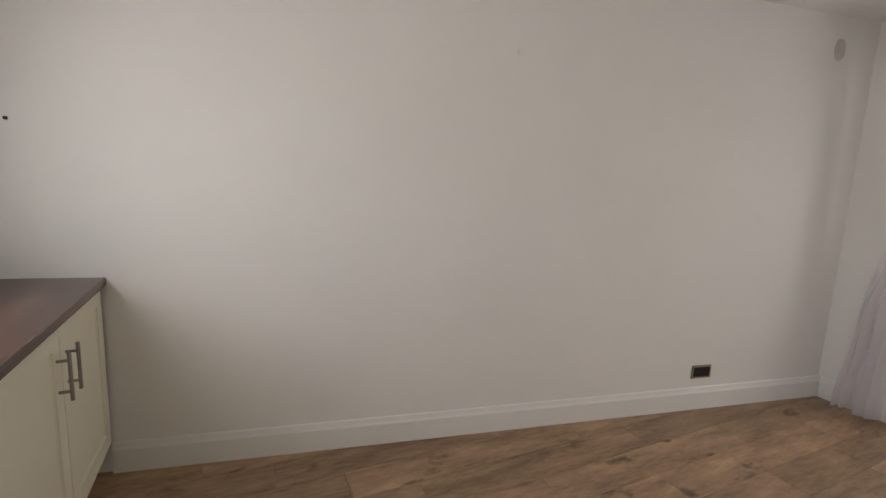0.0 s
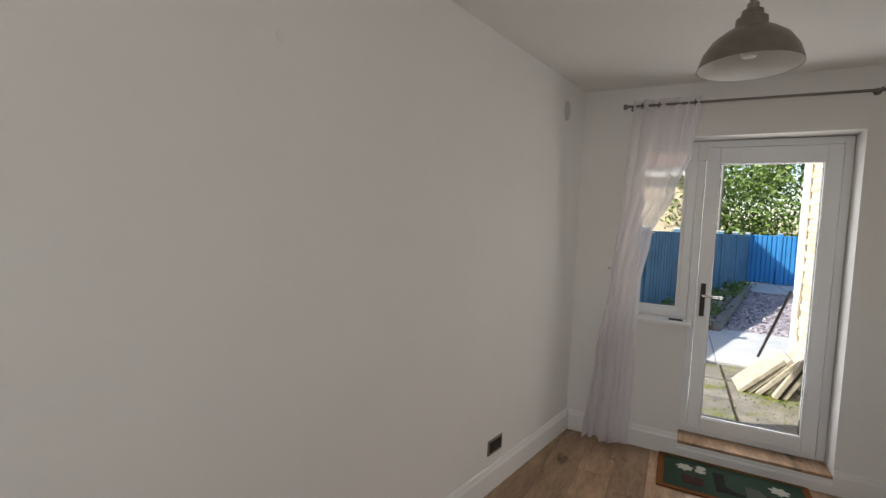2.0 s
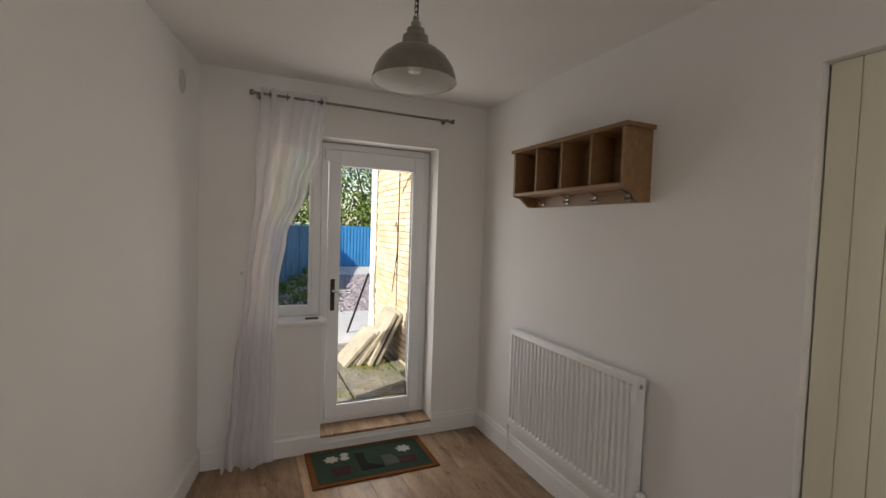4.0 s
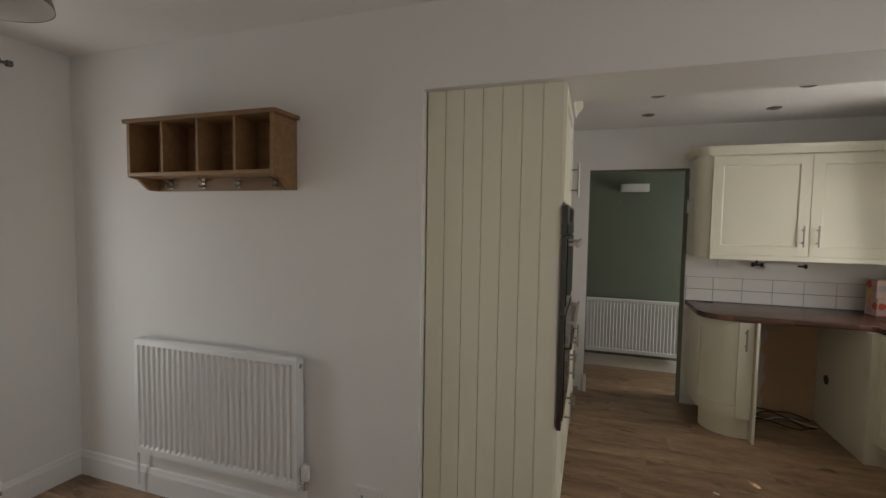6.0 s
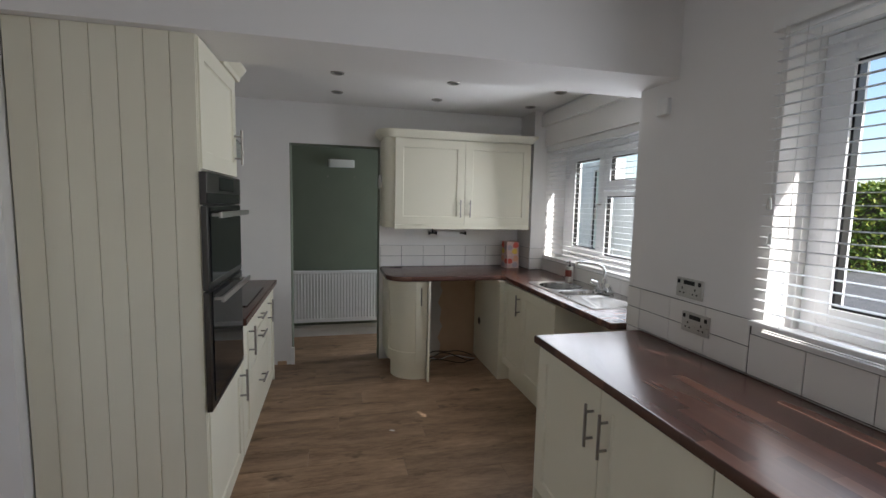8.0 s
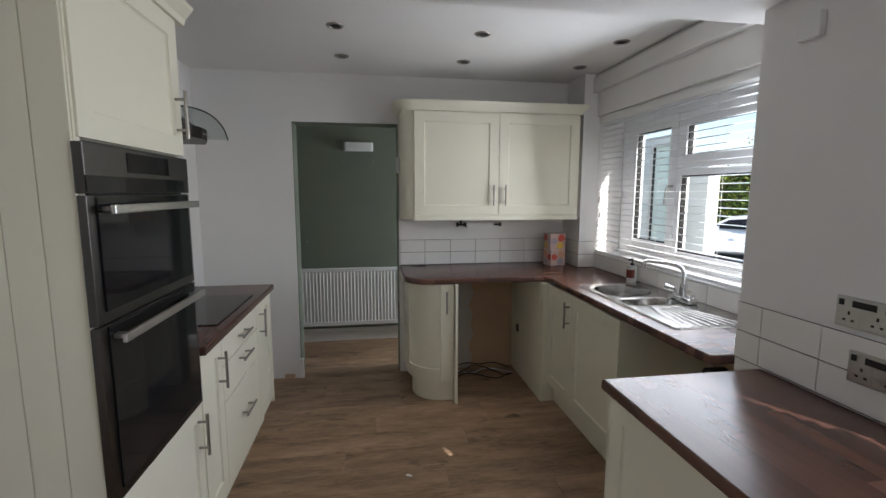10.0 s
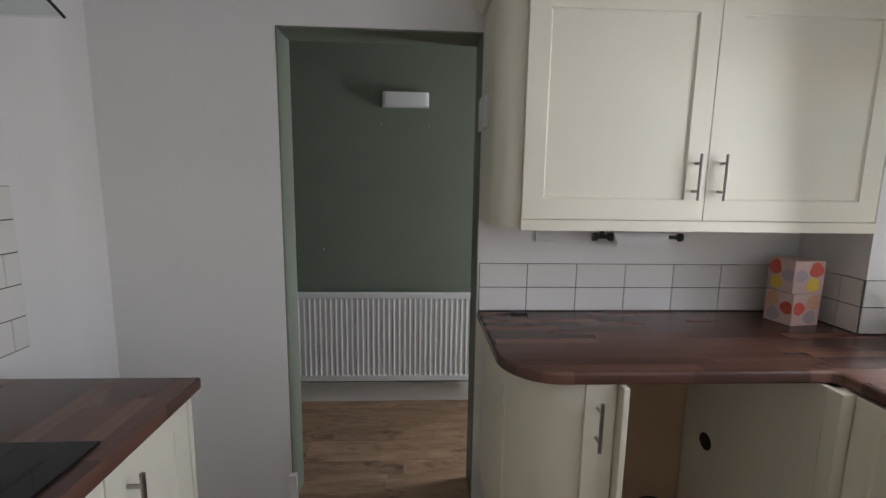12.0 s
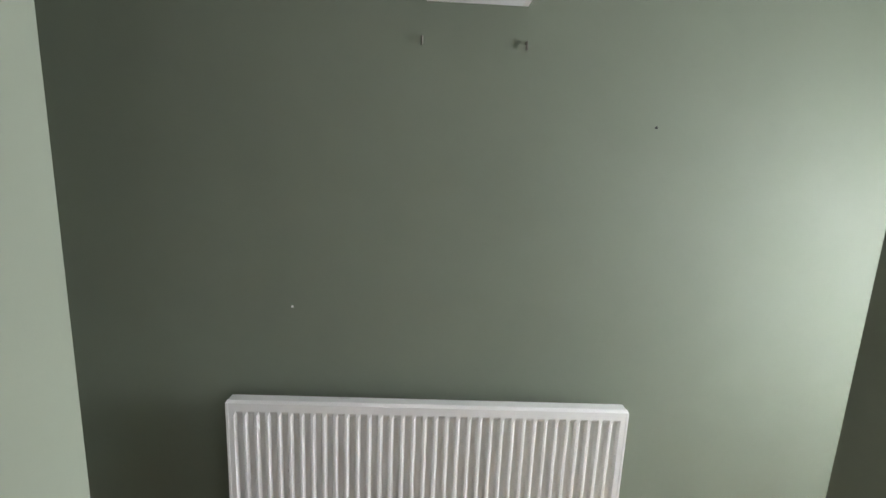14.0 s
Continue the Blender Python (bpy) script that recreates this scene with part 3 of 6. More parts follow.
for nm, z0, z1 in (("upper_door", 0.472, 0.79), ("lower_door", 0.0, 0.467)):
    dr = part(nm, boxes((0, -0.016, z0, 0.60, 0.004, z1), bevel=0.002), DARKSTEEL, ov, "dark steel-framed oven door")
    part("glass", boxes((0.035, -0.021, z0 + 0.03, 0.575, -0.0155, z1 - 0.004)), OVENGLASS, dr, "black glass pane")
    hb = boxes((0.03, -0.062, z1 - 0.045, 0.57, -0.05, z1 - 0.022), (0.05, -0.05, z1 - 0.04, 0.075, -0.016, z1 - 0.027), (0.525, -0.05, z1 - 0.04, 0.55, -0.016, z1 - 0.027), bevel=0.003)
    part("handle", hb, STEEL, dr, "flat steel bar handle")

hb = thing("hob", pose(2.238, 2.868, 0.911), "black glass induction hob set in the worktop", "hob")
part("glass", boxes((0, 0, 0, 0.515, 0.60, 0.006), bevel=0.002), OVENGLASS, hb)

# cooker hood
hd = thing("cooker_hood", pose(2.152, 3.18, 1.76), "steel chimney hood with curved glass canopy", "cooker hood")
part("chimney", boxes((0, -0.145, 0.10, 0.33, 0.145, 0.638), bevel=0.003), HOODSTEEL, hd)
bm = bmesh.new()
prism(bm, [(0, -0.28), (0.40, -0.28), (0.47, -0.10), (0.48, 0), (0.47, 0.10), (0.40, 0.28), (0, 0.28)], 0.0, 0.055)
prism(bm, [(0, -0.24), (0.36, -0.24), (0.40, 0), (0.36, 0.24), (0, 0.24)], 0.055, 0.10)
part("body", bm, DARKMETAL, hd, "dark grey hood body")
bm = bmesh.new()
NA = 18
top, bot = [], []
for i in range(NA + 1):
    f = -1 + 2 * i / NA
    z = 0.130 - 0.075 * f * f
    front = 0.50 - 0.06 * f * f
    top.append([bm.verts.new((0.0, 0.53 * f, z)), bm.verts.new((front, 0.53 * f, z))])
    bot.append([bm.verts.new((0.0, 0.53 * f, z - 0.005)), bm.verts.new((front, 0.53 * f, z - 0.005))])
for i in range(NA):
    bm.faces.new((top[i][0], top[i][1], top[i + 1][1], top[i + 1][0]))
    bm.faces.new((bot[i][0], bot[i + 1][0], bot[i + 1][1], bot[i][1]))
    bm.faces.new((top[i][1], bot[i][1], bot[i + 1][1], top[i + 1][1]))
part("canopy", bm, HOODGLASS, hd, "curved smoked glass canopy", True)
b = bmesh.new()
tube(b, [(0.502 - 0.06 * f * f, 0.53 * f, 0.1275 - 0.075 * f * f) for f in [-1 + i / 12 for i in range(25)]], 0.0035, 8)
part("canopy_edge", b, DARKMETAL, hd, "dark ground edge of the glass", True)
for i in range(5):
    part("button", boxes((0.474, 0.02 + i * 0.016, 0.024, 0.48, 0.03 + i * 0.016, 0.032)), STEEL, hd)

# wall cupboard
wc = thing("wall_cabinet", pose(3.750, 4.08, 1.333), "cream two-door wall cupboard with cornice and rounded end", "cabinet")
WW, WH, WD = 1.272, 0.752, BACK - 4.083
part("body", boxes((0, 0.022, -0.028, WW, WD, WH + 0.01)), CREAM, wc)
b = bmesh.new()
prism(b, arc((0.0, 0.115), 0.093, 180, 270, 10, lambda x, y: (x, y)) + [(0.0, WD), (-0.093, WD)], -0.028, WH + 0.01)
part("rounded_end", b, CREAM, wc, "", True)
dw = WW / 2
for k in (0, 1):
    o = part("door", shaker(dw - 0.003, WH - 0.004, 0.10), CREAM, wc)
    o.location = (k * dw + 0.0015, 0.021, 0.002)
    part("handle", bar_handle(dw - 0.045 if k == 0 else 0.045, -0.021, 0.148, 0.155), HANDLESTEEL, o, "brushed steel bar handle", True)
b = bmesh.new()
prof = [(0.0, 0.0), (0.018, 0.0), (0.022, 0.016), (0.05, 0.045), (0.055, 0.066), (0.0, 0.066)]
path = [(WW, WD), (WW, 0.022), (0.0, 0.022)] + arc((0.0, 0.115), 0.093, 270, 180, 10, lambda x, y: (x, y))[1:] + [(-0.093, WD)]
rings = []
for i, p in enumerate(path):
    a, c = Vector(path[max(i - 1, 0)]), Vector(path[min(i + 1, len(path) - 1)])
    t0 = (Vector(p) - a).normalized() if i else (c - Vector(p)).normalized()
    t1 = (c - Vector(p)).normalized() if i < len(path) - 1 else t0
    nn = Vector((t0.y + t1.y, -t0.x - t1.x))
    nn = nn.normalized() / max(0.5, nn.length / 2)
    rings.append([b.verts.new((p[0] - nn.x * d, p[1] - nn.y * d, WH + 0.008 + z)) for d, z in prof])
for a, c in zip(rings, rings[1:]):
    for i in range(6):
        b.faces.new((a[i], a[(i + 1) % 6], c[(i + 1) % 6], c[i]))
bmesh.ops.recalc_face_normals(b, faces=b.faces)
part("cornice", b, CREAM, wc, "", True)
part("light_rail", boxes((0, 0.0, -0.038, WW + 0.003, 0.022, 0.0), bevel=0.002), CREAM, wc)

# ---------------------------------------------------------------- garden door and its side window
dr = tagged(thing("door_1", pose(-0.20, 0, 0), "white uPVC glazed garden door, closed", "door"), kind="structure")
F0, F1 = 0.738, 1.542
part("door_frame", boxes((-0.035, F0, 0.11, 0.035, F0 + 0.045, 2.11), (-0.035, F1 - 0.045, 0.11, 0.035, F1, 2.11), (-0.035, F0 + 0.045, 2.065, 0.035, F1 - 0.045, 2.11), (-0.035, F0 + 0.045, 0.11, 0.035, F1 - 0.045, 0.145), bevel=0.004), UPVC, dr)
L0, L1 = F0 + 0.049, F1 - 0.049
leaf = part("door_leaf", boxes((-0.025, L0, 0.149, 0.05, L0 + 0.075, 2.061), (-0.025, L1 - 0.075, 0.149, 0.05, L1, 2.061), (-0.025, L0 + 0.075, 1.965, 0.05, L1 - 0.075, 2.061), (-0.025, L0 + 0.075, 0.149, 0.05, L1 - 0.075, 0.232), bevel=0.006), UPVC, dr)
part("bead", boxes((0.02, L0 + 0.073, 0.23, 0.046, L0 + 0.085, 1.967), (0.02, L1 - 0.085, 0.23, 0.046, L1 - 0.073, 1.967), (0.02, L0 + 0.085, 1.955, 0.046, L1 - 0.085, 1.967), (0.02, L0 + 0.085, 0.23, 0.046, L1 - 0.085, 0.242), bevel=0.003), UPVC, leaf)
part("gasket", boxes((0.0, L0 + 0.082, 0.238, 0.03, L0 + 0.088, 1.96), (0.0, L1 - 0.088, 0.238, 0.03, L1 - 0.082, 1.96), (0.0, L0 + 0.088, 1.953, 0.03, L1 - 0.088, 1.959), (0.0, L0 + 0.088, 0.238, 0.03, L1 - 0.088, 0.244)), BLACK, leaf, "black rubber gasket")
pane = part("pane", boxes((0.008, L0 + 0.084, 0.24, 0.014, L1 - 0.084, 1.958)), PANE, leaf, "clear glass")
pane.visible_shadow = False
# plate's backlit look is put into its dark colour; the lever stays chrome
hp = part("handle_plate", boxes((0.05, L0 + 0.022, 0.93, 0.060, L0 + 0.052, 1.155), bevel=0.004), DARKMETAL, leaf, "lock plate coloured dark as if backlit")
hb = bmesh.new()
tube(hb, [(0.058, L0 + 0.037, 1.075), (0.10, L0 + 0.037, 1.075), (0.108, L0 + 0.05, 1.075), (0.106, L0 + 0.15, 1.072)], 0.009)
part("lever", hb, CHROME, hp, "polished lever handle", True)
part("hinge", boxes((0.036, L0 - 0.03, 1.98, 0.058, L0 + 0.004, 2.06), bevel=0.003), PLASTIC, leaf)

wd = tagged(thing("window_1", pose(-0.20, 0, 0), "narrow white uPVC window beside the garden door", "window"), kind="structure")
V0, V1 = 0.362, 0.736
part("window_frame", boxes((-0.035, V0, 0.898, 0.035, V0 + 0.05, 2.11), (-0.035, V1 - 0.055, 0.898, 0.035, V1, 2.11), (-0.035, V0 + 0.05, 2.055, 0.035, V1 - 0.055, 2.11), (-0.035, V0 + 0.05, 0.898, 0.035, V1 - 0.055, 0.955), bevel=0.005), UPVC, wd)
part("bead", boxes((0.0, V1 - 0.075, 0.955, 0.022, V1 - 0.055, 2.055), (0.0, V0 + 0.05, 0.955, 0.022, V1 - 0.075, 0.972), bevel=0.003), UPVC, wd)
pane = part("pane", boxes((-0.004, V0 + 0.048, 0.953, 0.002, V1 - 0.06, 2.057)), PANE, wd, "clear glass")
pane.visible_shadow = False
solid("window_key", boxes((-0.06, 0.63, 0.899, -0.03, 0.715, 0.908), bevel=0.003), BLACK, "small black window key on the window board", "key")


# ---------------------------------------------------------------- kitchen windows with slatted blinds
def casement_window(name, m, w, h, splits, label, side=0.06):
    """Local x across, z up, room side -y. splits: x0, x1, z0, z1, hinge side and bar width of each light."""
    wn_ = tagged(thing(name, m, label, "window"), kind="structure")
    t = 0.06
    part("window_frame", boxes((0, 0, 0, side, 0.07, h), (w - t, 0, 0, w, 0.07, h), (side, 0, h - t, w - t, 0.07, h), (side, 0, 0, w - t, 0.07, t), bevel=0.005), UPVC, wn_)
    for x0, x1, z0, z1, opens, e in splits:
        s = part("sash", boxes((x0, -0.012, z0, x0 + e, 0.055, z1), (x1 - e, -0.012, z0, x1, 0.055, z1), (x0 + e, -0.012, z1 - e, x1 - e, 0.055, z1), (x0 + e, -0.012, z0, x1 - e, 0.055, z0 + e), bevel=0.005), UPVC, wn_)
        part("gasket", boxes((x0 + e - 0.002, 0.0, z0 + e, x0 + e + 0.008, 0.03, z1 - e), (x1 - e - 0.008, 0.0, z0 + e, x1 - e + 0.002, 0.03, z1 - e), (x0 + e + 0.008, 0.0, z1 - e - 0.008, x1 - e - 0.008, 0.03, z1 - e + 0.002), (x0 + e + 0.008, 0.0, z0 + e - 0.002, x1 - e - 0.008, 0.03, z0 + e + 0.008)), BLACK, s, "black rubber gasket")
        g = part("pane", boxes((x0 + e, 0.02, z0 + e, x1 - e, 0.026, z1 - e)), PANE, s, "clear glass")
        g.visible_shadow = False
        if opens:
            zc = (z0 + z1) / 2
            hx = x1 - 0.025 if opens > 0 else x0 + 0.025
            hb_ = bmesh.new()
            tube(hb_, [(hx, -0.012, zc), (hx, -0.045, zc), (hx - 0.01 * opens, -0.05, zc - 0.02), (hx - 0.02 * opens, -0.05, zc - 0.12)], 0.009)
            part("handle", hb_, STEEL, s, "metal window handle", True)
    return wn_


def blind(m, w, h, n, tilt, label):
    """Slats on cords under a head rail; local x across, room side -y, z = 0 at the top."""
    bl = thing("venetian_blind", m, label, "blind", "white slatted blinds")
    part("head_rail", boxes((0, -0.03, -0.045, w, 0.03, 0), bevel=0.004), PLASTIC, bl)
    sb = bmesh.new()
    c, s = math.cos(radians(tilt)), math.sin(radians(tilt))
    prof = [(-0.0125 + 0.025 * i / 5, 0.0022 * math.sin(math.pi * i / 5)) for i in range(6)]
    rows = []
    for x in (0.004, w - 0.004):
        for th in (0.0, -0.0016):
            rows.append([sb.verts.new((x, y * c - (z + th) * s, y * s + (z + th) * c)) for y, z in prof])
    for i in range(5):
        sb.faces.new((rows[0][i], rows[0][i + 1], rows[2][i + 1], rows[2][i]))
        sb.faces.new((rows[1][i], rows[3][i], rows[3][i + 1], rows[1][i + 1]))
    for a, b_ in ((0, 0), (5, 5)):
        sb.faces.new((rows[0][a], rows[2][a], rows[3][a], rows[1][a]))
    bmesh.ops.recalc_face_normals(sb, faces=sb.faces)
    me = finish(sb, "slat", SLAT)
    step = (h - 0.085) / n
    for i in range(n):
        o = new("slat", me)
        o.parent = bl
        o.location = (0, 0, -0.065 - step * i)
        o.rotation_euler = (radians(0.8 * math.sin(i * 2.3)), 0, 0)
    part("bottom_rail", boxes((0, -0.025, -h, w, 0.025, -h + 0.018), bevel=0.004), PLASTIC, bl)
    for x in (0.12, w * 0.36, w * 0.64, w - 0.12):
        part("ladder_cord", rods(((x, -0.027, -0.04), (x, -0.027, -h + 0.01), 0.0011, 5), ((x, 0.027, -0.04), (x, 0.027, -h + 0.01), 0.0011, 5)), PLASTIC, bl)
    for k, (x, z) in enumerate(((0.05, -0.60), (0.065, -0.72))):
        p = part("pull_cord", rods(((x, -0.034, -0.03), (x, -0.034, z), 0.0012, 5)), PLASTIC, bl)
        part("tassel", lathe(bmesh.new(), [(0.001, 0.0), (0.006, -0.004), (0.009, -0.04), (0.001, -0.045)], 10, (x, -0.034, z)), STEEL, p, "grey cord tassel", True)
    return bl


KW = 4.108 - 2.194
casement_window("window_2", pose(5.40, 4.108, 1.022, 0, 0, -90), KW, 1.05, [(0.125, 0.655, 0.065, 0.985, 1, 0.075), (0.66, KW - 0.06, 0.065, 0.63, 0, 0.04), (0.66, KW - 0.06, 0.64, 0.98, 0, 0.075)], "white uPVC kitchen window with three lights", 0.13)
blind(pose(5.222, 4.106, 2.073, 0, 0, -90), KW - 0.02, 1.04, 23, 0.5, "white slatted blind lowered over the kitchen window")
SWW = W2[0] - W2[1]
casement_window("window_3", pose(EAST + 0.16, W2[0] - 0.002, 1.087, 0, 0, -90), SWW, 1.04, [(0.055, 0.62, 0.055, 0.985, 1, 0.05), (0.65, 1.27, 0.055, 0.53, 0, 0.05), (0.65, 1.27, 0.56, 0.985, 0, 0.05), (1.30, SWW - 0.055, 0.055, 0.985, -1, 0.05)], "white uPVC side window over the long counter")
blind(pose(EAST - 0.032, W2[0] + 0.014, 2.168, 0, 0, -90), SWW + 0.03, 1.058, 26, 2, "white slatted blind lowered over the side window")
structure("window_sill_side", boxes((EAST + 0.004, W2[1], 1.085, EAST + 0.16, W2[0], 1.092), bevel=0.002), TRIM, "white side window board")

# ---------------------------------------------------------------- dining end
# pendant lamp
LX, LY = 1.44, 0.835
PEWTER = metal("lamp_pewter", (0.28, 0.26, 0.23), 0.34)
lp = thing("pendant_lamp", pose(LX, LY - 0.006, 2.075) @ Matrix.Diagonal((0.955, 0.955, 1, 1)), "brushed metal dome pendant lamp on a chain", "lamp")
out = [(0.165, 0.0), (0.163, 0.012), (0.150, 0.05), (0.122, 0.09), (0.085, 0.118), (0.052, 0.13), (0.050, 0.165), (0.036, 0.172), (0.034, 0.192), (0.018, 0.196)]
b = lathe(bmesh.new(), out, 48)
part("shade", b, PEWTER, lp, "satin metal dome shade", True)
b = lathe(bmesh.new(), [(0.163, 0.001), (0.160, 0.012), (0.147, 0.048), (0.119, 0.087), (0.082, 0.114), (0.045, 0.126), (0.001, 0.128)], 48)
part("shade_lining", b, PLASTIC, lp, "white inside of the shade", True)
part("cap", lathe(bmesh.new(), [(0.018, 0.194), (0.020, 0.215), (0.012, 0.222), (0.012, 0.236), (0.001, 0.238)], 24), NICKEL, lp, "", True)
part("bulb", lathe(bmesh.new(), [(0.001, 0.03), (0.022, 0.036), (0.03, 0.055), (0.026, 0.08), (0.014, 0.10), (0.014, 0.127)], 20), PLASTIC, lp, "white unlit bulb", True)
for i in range(7):
    b = bmesh.new()
    pts = [(0.008 * math.cos(a), 0, 0.245 + i * 0.020 + 0.013 * math.sin(a)) for a in [2 * math.pi * k / 12 for k in range(13)]]
    tube(b, pts, 0.0018, 6)
    o = part("chain_link", b, DARKMETAL, lp, "", True)
    o.rotation_euler = (0, 0, radians(90 * (i % 2) + 20))
part("ceiling_rose", lathe(bmesh.new(), [(0.001, 0.345), (0.02, 0.35), (0.045, 0.372), (0.05, 0.385)], 28), NICKEL, lp, "", True)
part("flex", rods(((0.005, 0.004, 0.23), (0.006, 0.005, 0.37), 0.003, 8)), BLACK, lp)

# curtain rod and voile
rd = thing("curtain_rod", pose(0.085, 0, 2.315), "thin steel curtain rod above the garden door", "curtain rod")
part("pole", rods(((0, 0.29, 0), (0, 1.60, -0.012), 0.008)), RODSTEEL, rd, "", True)
part("finial", boxes((-0.014, 0.27, -0.014, 0.014, 0.293, 0.014), bevel=0.003), RODSTEEL, rd)
part("finial", boxes((-0.014, 1.597, -0.026, 0.014, 1.62, 0.002), bevel=0.003), RODSTEEL, rd)
for y in (0.33, 1.57):
    part("bracket", rods(((0, y, 0), (-0.083, y, -0.0), 0.006), ((-0.083, y, 0), (-0.078, y, 0), 0.02)), RODSTEEL, rd)


def lerp_tab(tab, z):
    for (z0, v0), (z1, v1) in zip(tab, tab[1:]):
        if z <= z1:
            f = max(0.0, (z - z0) / (z1 - z0))
            f = f * f * (3 - 2 * f)
            return v0 + (v1 - v0) * f
    return tab[-1][1]


cu = thing("curtain", pose(0, 0, 0), "sheer white voile curtain hanging beside the garden door", "curtain")
b = bmesh.new()
left = [(0.0, 0.135), (0.6, 0.19), (1.15, 0.255), (1.7, 0.30), (2.36, 0.335)]
right = [(0.0, 0.43), (0.6, 0.445), (1.15, 0.455), (1.45, 0.50), (1.75, 0.62), (2.0, 0.70), (2.36, 0.735)]
NU, NV = 90, 60
grid = []
for j in range(NV + 1):
    z = 0.012 + (2.352 - 0.012) * j / NV
    a, c = lerp_tab(left, z), lerp_tab(right, z)
    row = []
    for i in range(NU + 1):
        f = i / NU
        amp = 0.026 if z > 0.9 else 0.034
        pinch = 0.55 + 0.45 * min(1, abs(z - 1.15) / 0.6)
        ph = f + 0.05 * math.sin(f * 7.0 + 0.5) + 0.02 * math.sin(z * 1.9)
        x = 0.085 + amp * pinch * (0.55 + 0.45 * math.sin(f * 5.0 + 0.8)) * math.sin(ph * 2 * math.pi * 5.5 + 0.9 * math.sin(z * 1.1)) + 0.008 * math.sin(ph * 37 + z * 1.4)
        y = a + (c - a) * f + 0.006 * math.sin(f * 40 + z * 1.5)
        dz = 0.012 * math.sin(f * 9.0) if j == 0 else 0
        row.append(b.verts.new((max(0.022, x), y, z + dz)))
    grid.append(row)
for j in range(NV):
    for i in range(NU):
        b.faces.new((grid[j][i], grid[j][i + 1], grid[j + 1][i + 1], grid[j + 1][i]))
part("cloth", b, SHEER, cu, "", True)
for y in (0.385, 0.485, 0.69):
    b = bmesh.new()
    tube(b, [(0.085 + 0.018 * math.cos(a), y, 2.313 + 0.018 * math.sin(a)) for a in [2 * math.pi * k / 14 for k in range(15)]], 0.003, 6)
    part("eyelet", b, DARKMETAL, cu, "dark metal eyelet ring", True)
tb = solid("tieback_hook", rods(((0.0, 0.24, 1.22), (0.03, 0.24, 1.22), 0.004), ((0.03, 0.24, 1.22), (0.034, 0.24, 1.22), 0.012)), STEEL, "small round metal curtain hook on the wall", "hook")

# sockets, vent
sw = sn


def on_south(x, z, off=0.0):
    """A pose on the skewed wall with -y of the thing towards the room."""
    ang = math.degrees(math.atan(SLOPE))
    return pose(x + sw.x * off, SLOPE * x + sw.y * off, z, 0, 0, ang + 180)


def double_socket(m, mat, inner, label, usb=False):
    so = thing("wall_socket", m, label, "socket", "electrical sockets")
    part("plate", boxes((-0.073, -0.010, -0.043, 0.073, 0, 0.043), bevel=0.003), mat, so)
    for s in (-1, 1):
        o = part("outlet", boxes((s * 0.036 - 0.027, -0.0115, -0.036, s * 0.036 + 0.027, -0.0095, 0.012), bevel=0.001), mat, so)
        for x, z, w, h in ((0, -0.002, 0.003, 0.005), (-0.011, -0.022, 0.004, 0.003), (0.011, -0.022, 0.004, 0.003)):
            part("pin_hole", boxes((s * 0.036 + x - w, -0.0122, z - h, s * 0.036 + x + w, -0.0112, z + h)), BLACK, o)
        part("switch", boxes((s * 0.058 - 0.006, -0.014, 0.017, s * 0.058 + 0.006, -0.0095, 0.034), bevel=0.001), inner, so, "small rocker switch")
    if usb:
        part("usb_port", boxes((-0.03, -0.0118, 0.016, 0.03, -0.0095, 0.034)), BLACK, so)
    return so


u = thing("wall_socket", on_south(1.005, 0.249), "dark metal wall plate above the skirting board", "socket", "electrical sockets")
part("plate", boxes((-0.073, -0.008, -0.043, 0.073, 0, 0.043), bevel=0.003), NICKEL, u)
part("insert", boxes((-0.06, -0.010, -0.03, 0.06, -0.007, 0.03), bevel=0.001), DARKMETAL, u)
VENTGREY = painted("aged_vent_plastic", (0.55, 0.53, 0.51), 0.5)
u = thing("wall_vent", on_south(0.30, 2.265), "small oval white vent cover high on the wall", "vent")
part("cover", lathe(bmesh.new(), [(0.001, 0.012), (0.035, 0.012), (0.05, 0.006), (0.052, 0.0)], 28), VENTGREY, u, "", True).matrix_local = pose(0, 0, 0, 90, 0, 0) @ Matrix.Diagonal((0.8, 1.25, 1, 1))
solid("wall_plug", rods(((4.46, SLOPE * 4.46 + 0.001, 1.549), (4.462, SLOPE * 4.46 + 0.008, 1.549), 0.007)), BLACK, "small dark screw hole cover on the white wall", "wall plug")
solid("filler_patch", rods(((2.35, SLOPE * 2.35 - 0.001, 2.03), (2.35, SLOPE * 2.35 + 0.003, 2.03), 0.02)), WALL, "small patch of filler on the white wall", "filler patch")
double_socket(pose(EAST, 1.778, 1.178, 0, 0, -90), STEEL, BLACK, "brushed steel double socket above the tiles", True)
double_socket(pose(EAST - 0.009, 1.723, 1.036, 0, 0, -90), STEEL, BLACK, "brushed steel double socket set over the tiles", True)
double_socket(pose(1.946, NORTH, 0.268, 0, 0, 0), PLASTIC, PLASTIC, "white double socket on the dining wall")
solid("thermostat", boxes((EAST - 0.022, 1.975, 1.955, EAST, 2.045, 2.03), bevel=0.004), PLASTIC, "small white sensor box under the beam", "sensor")

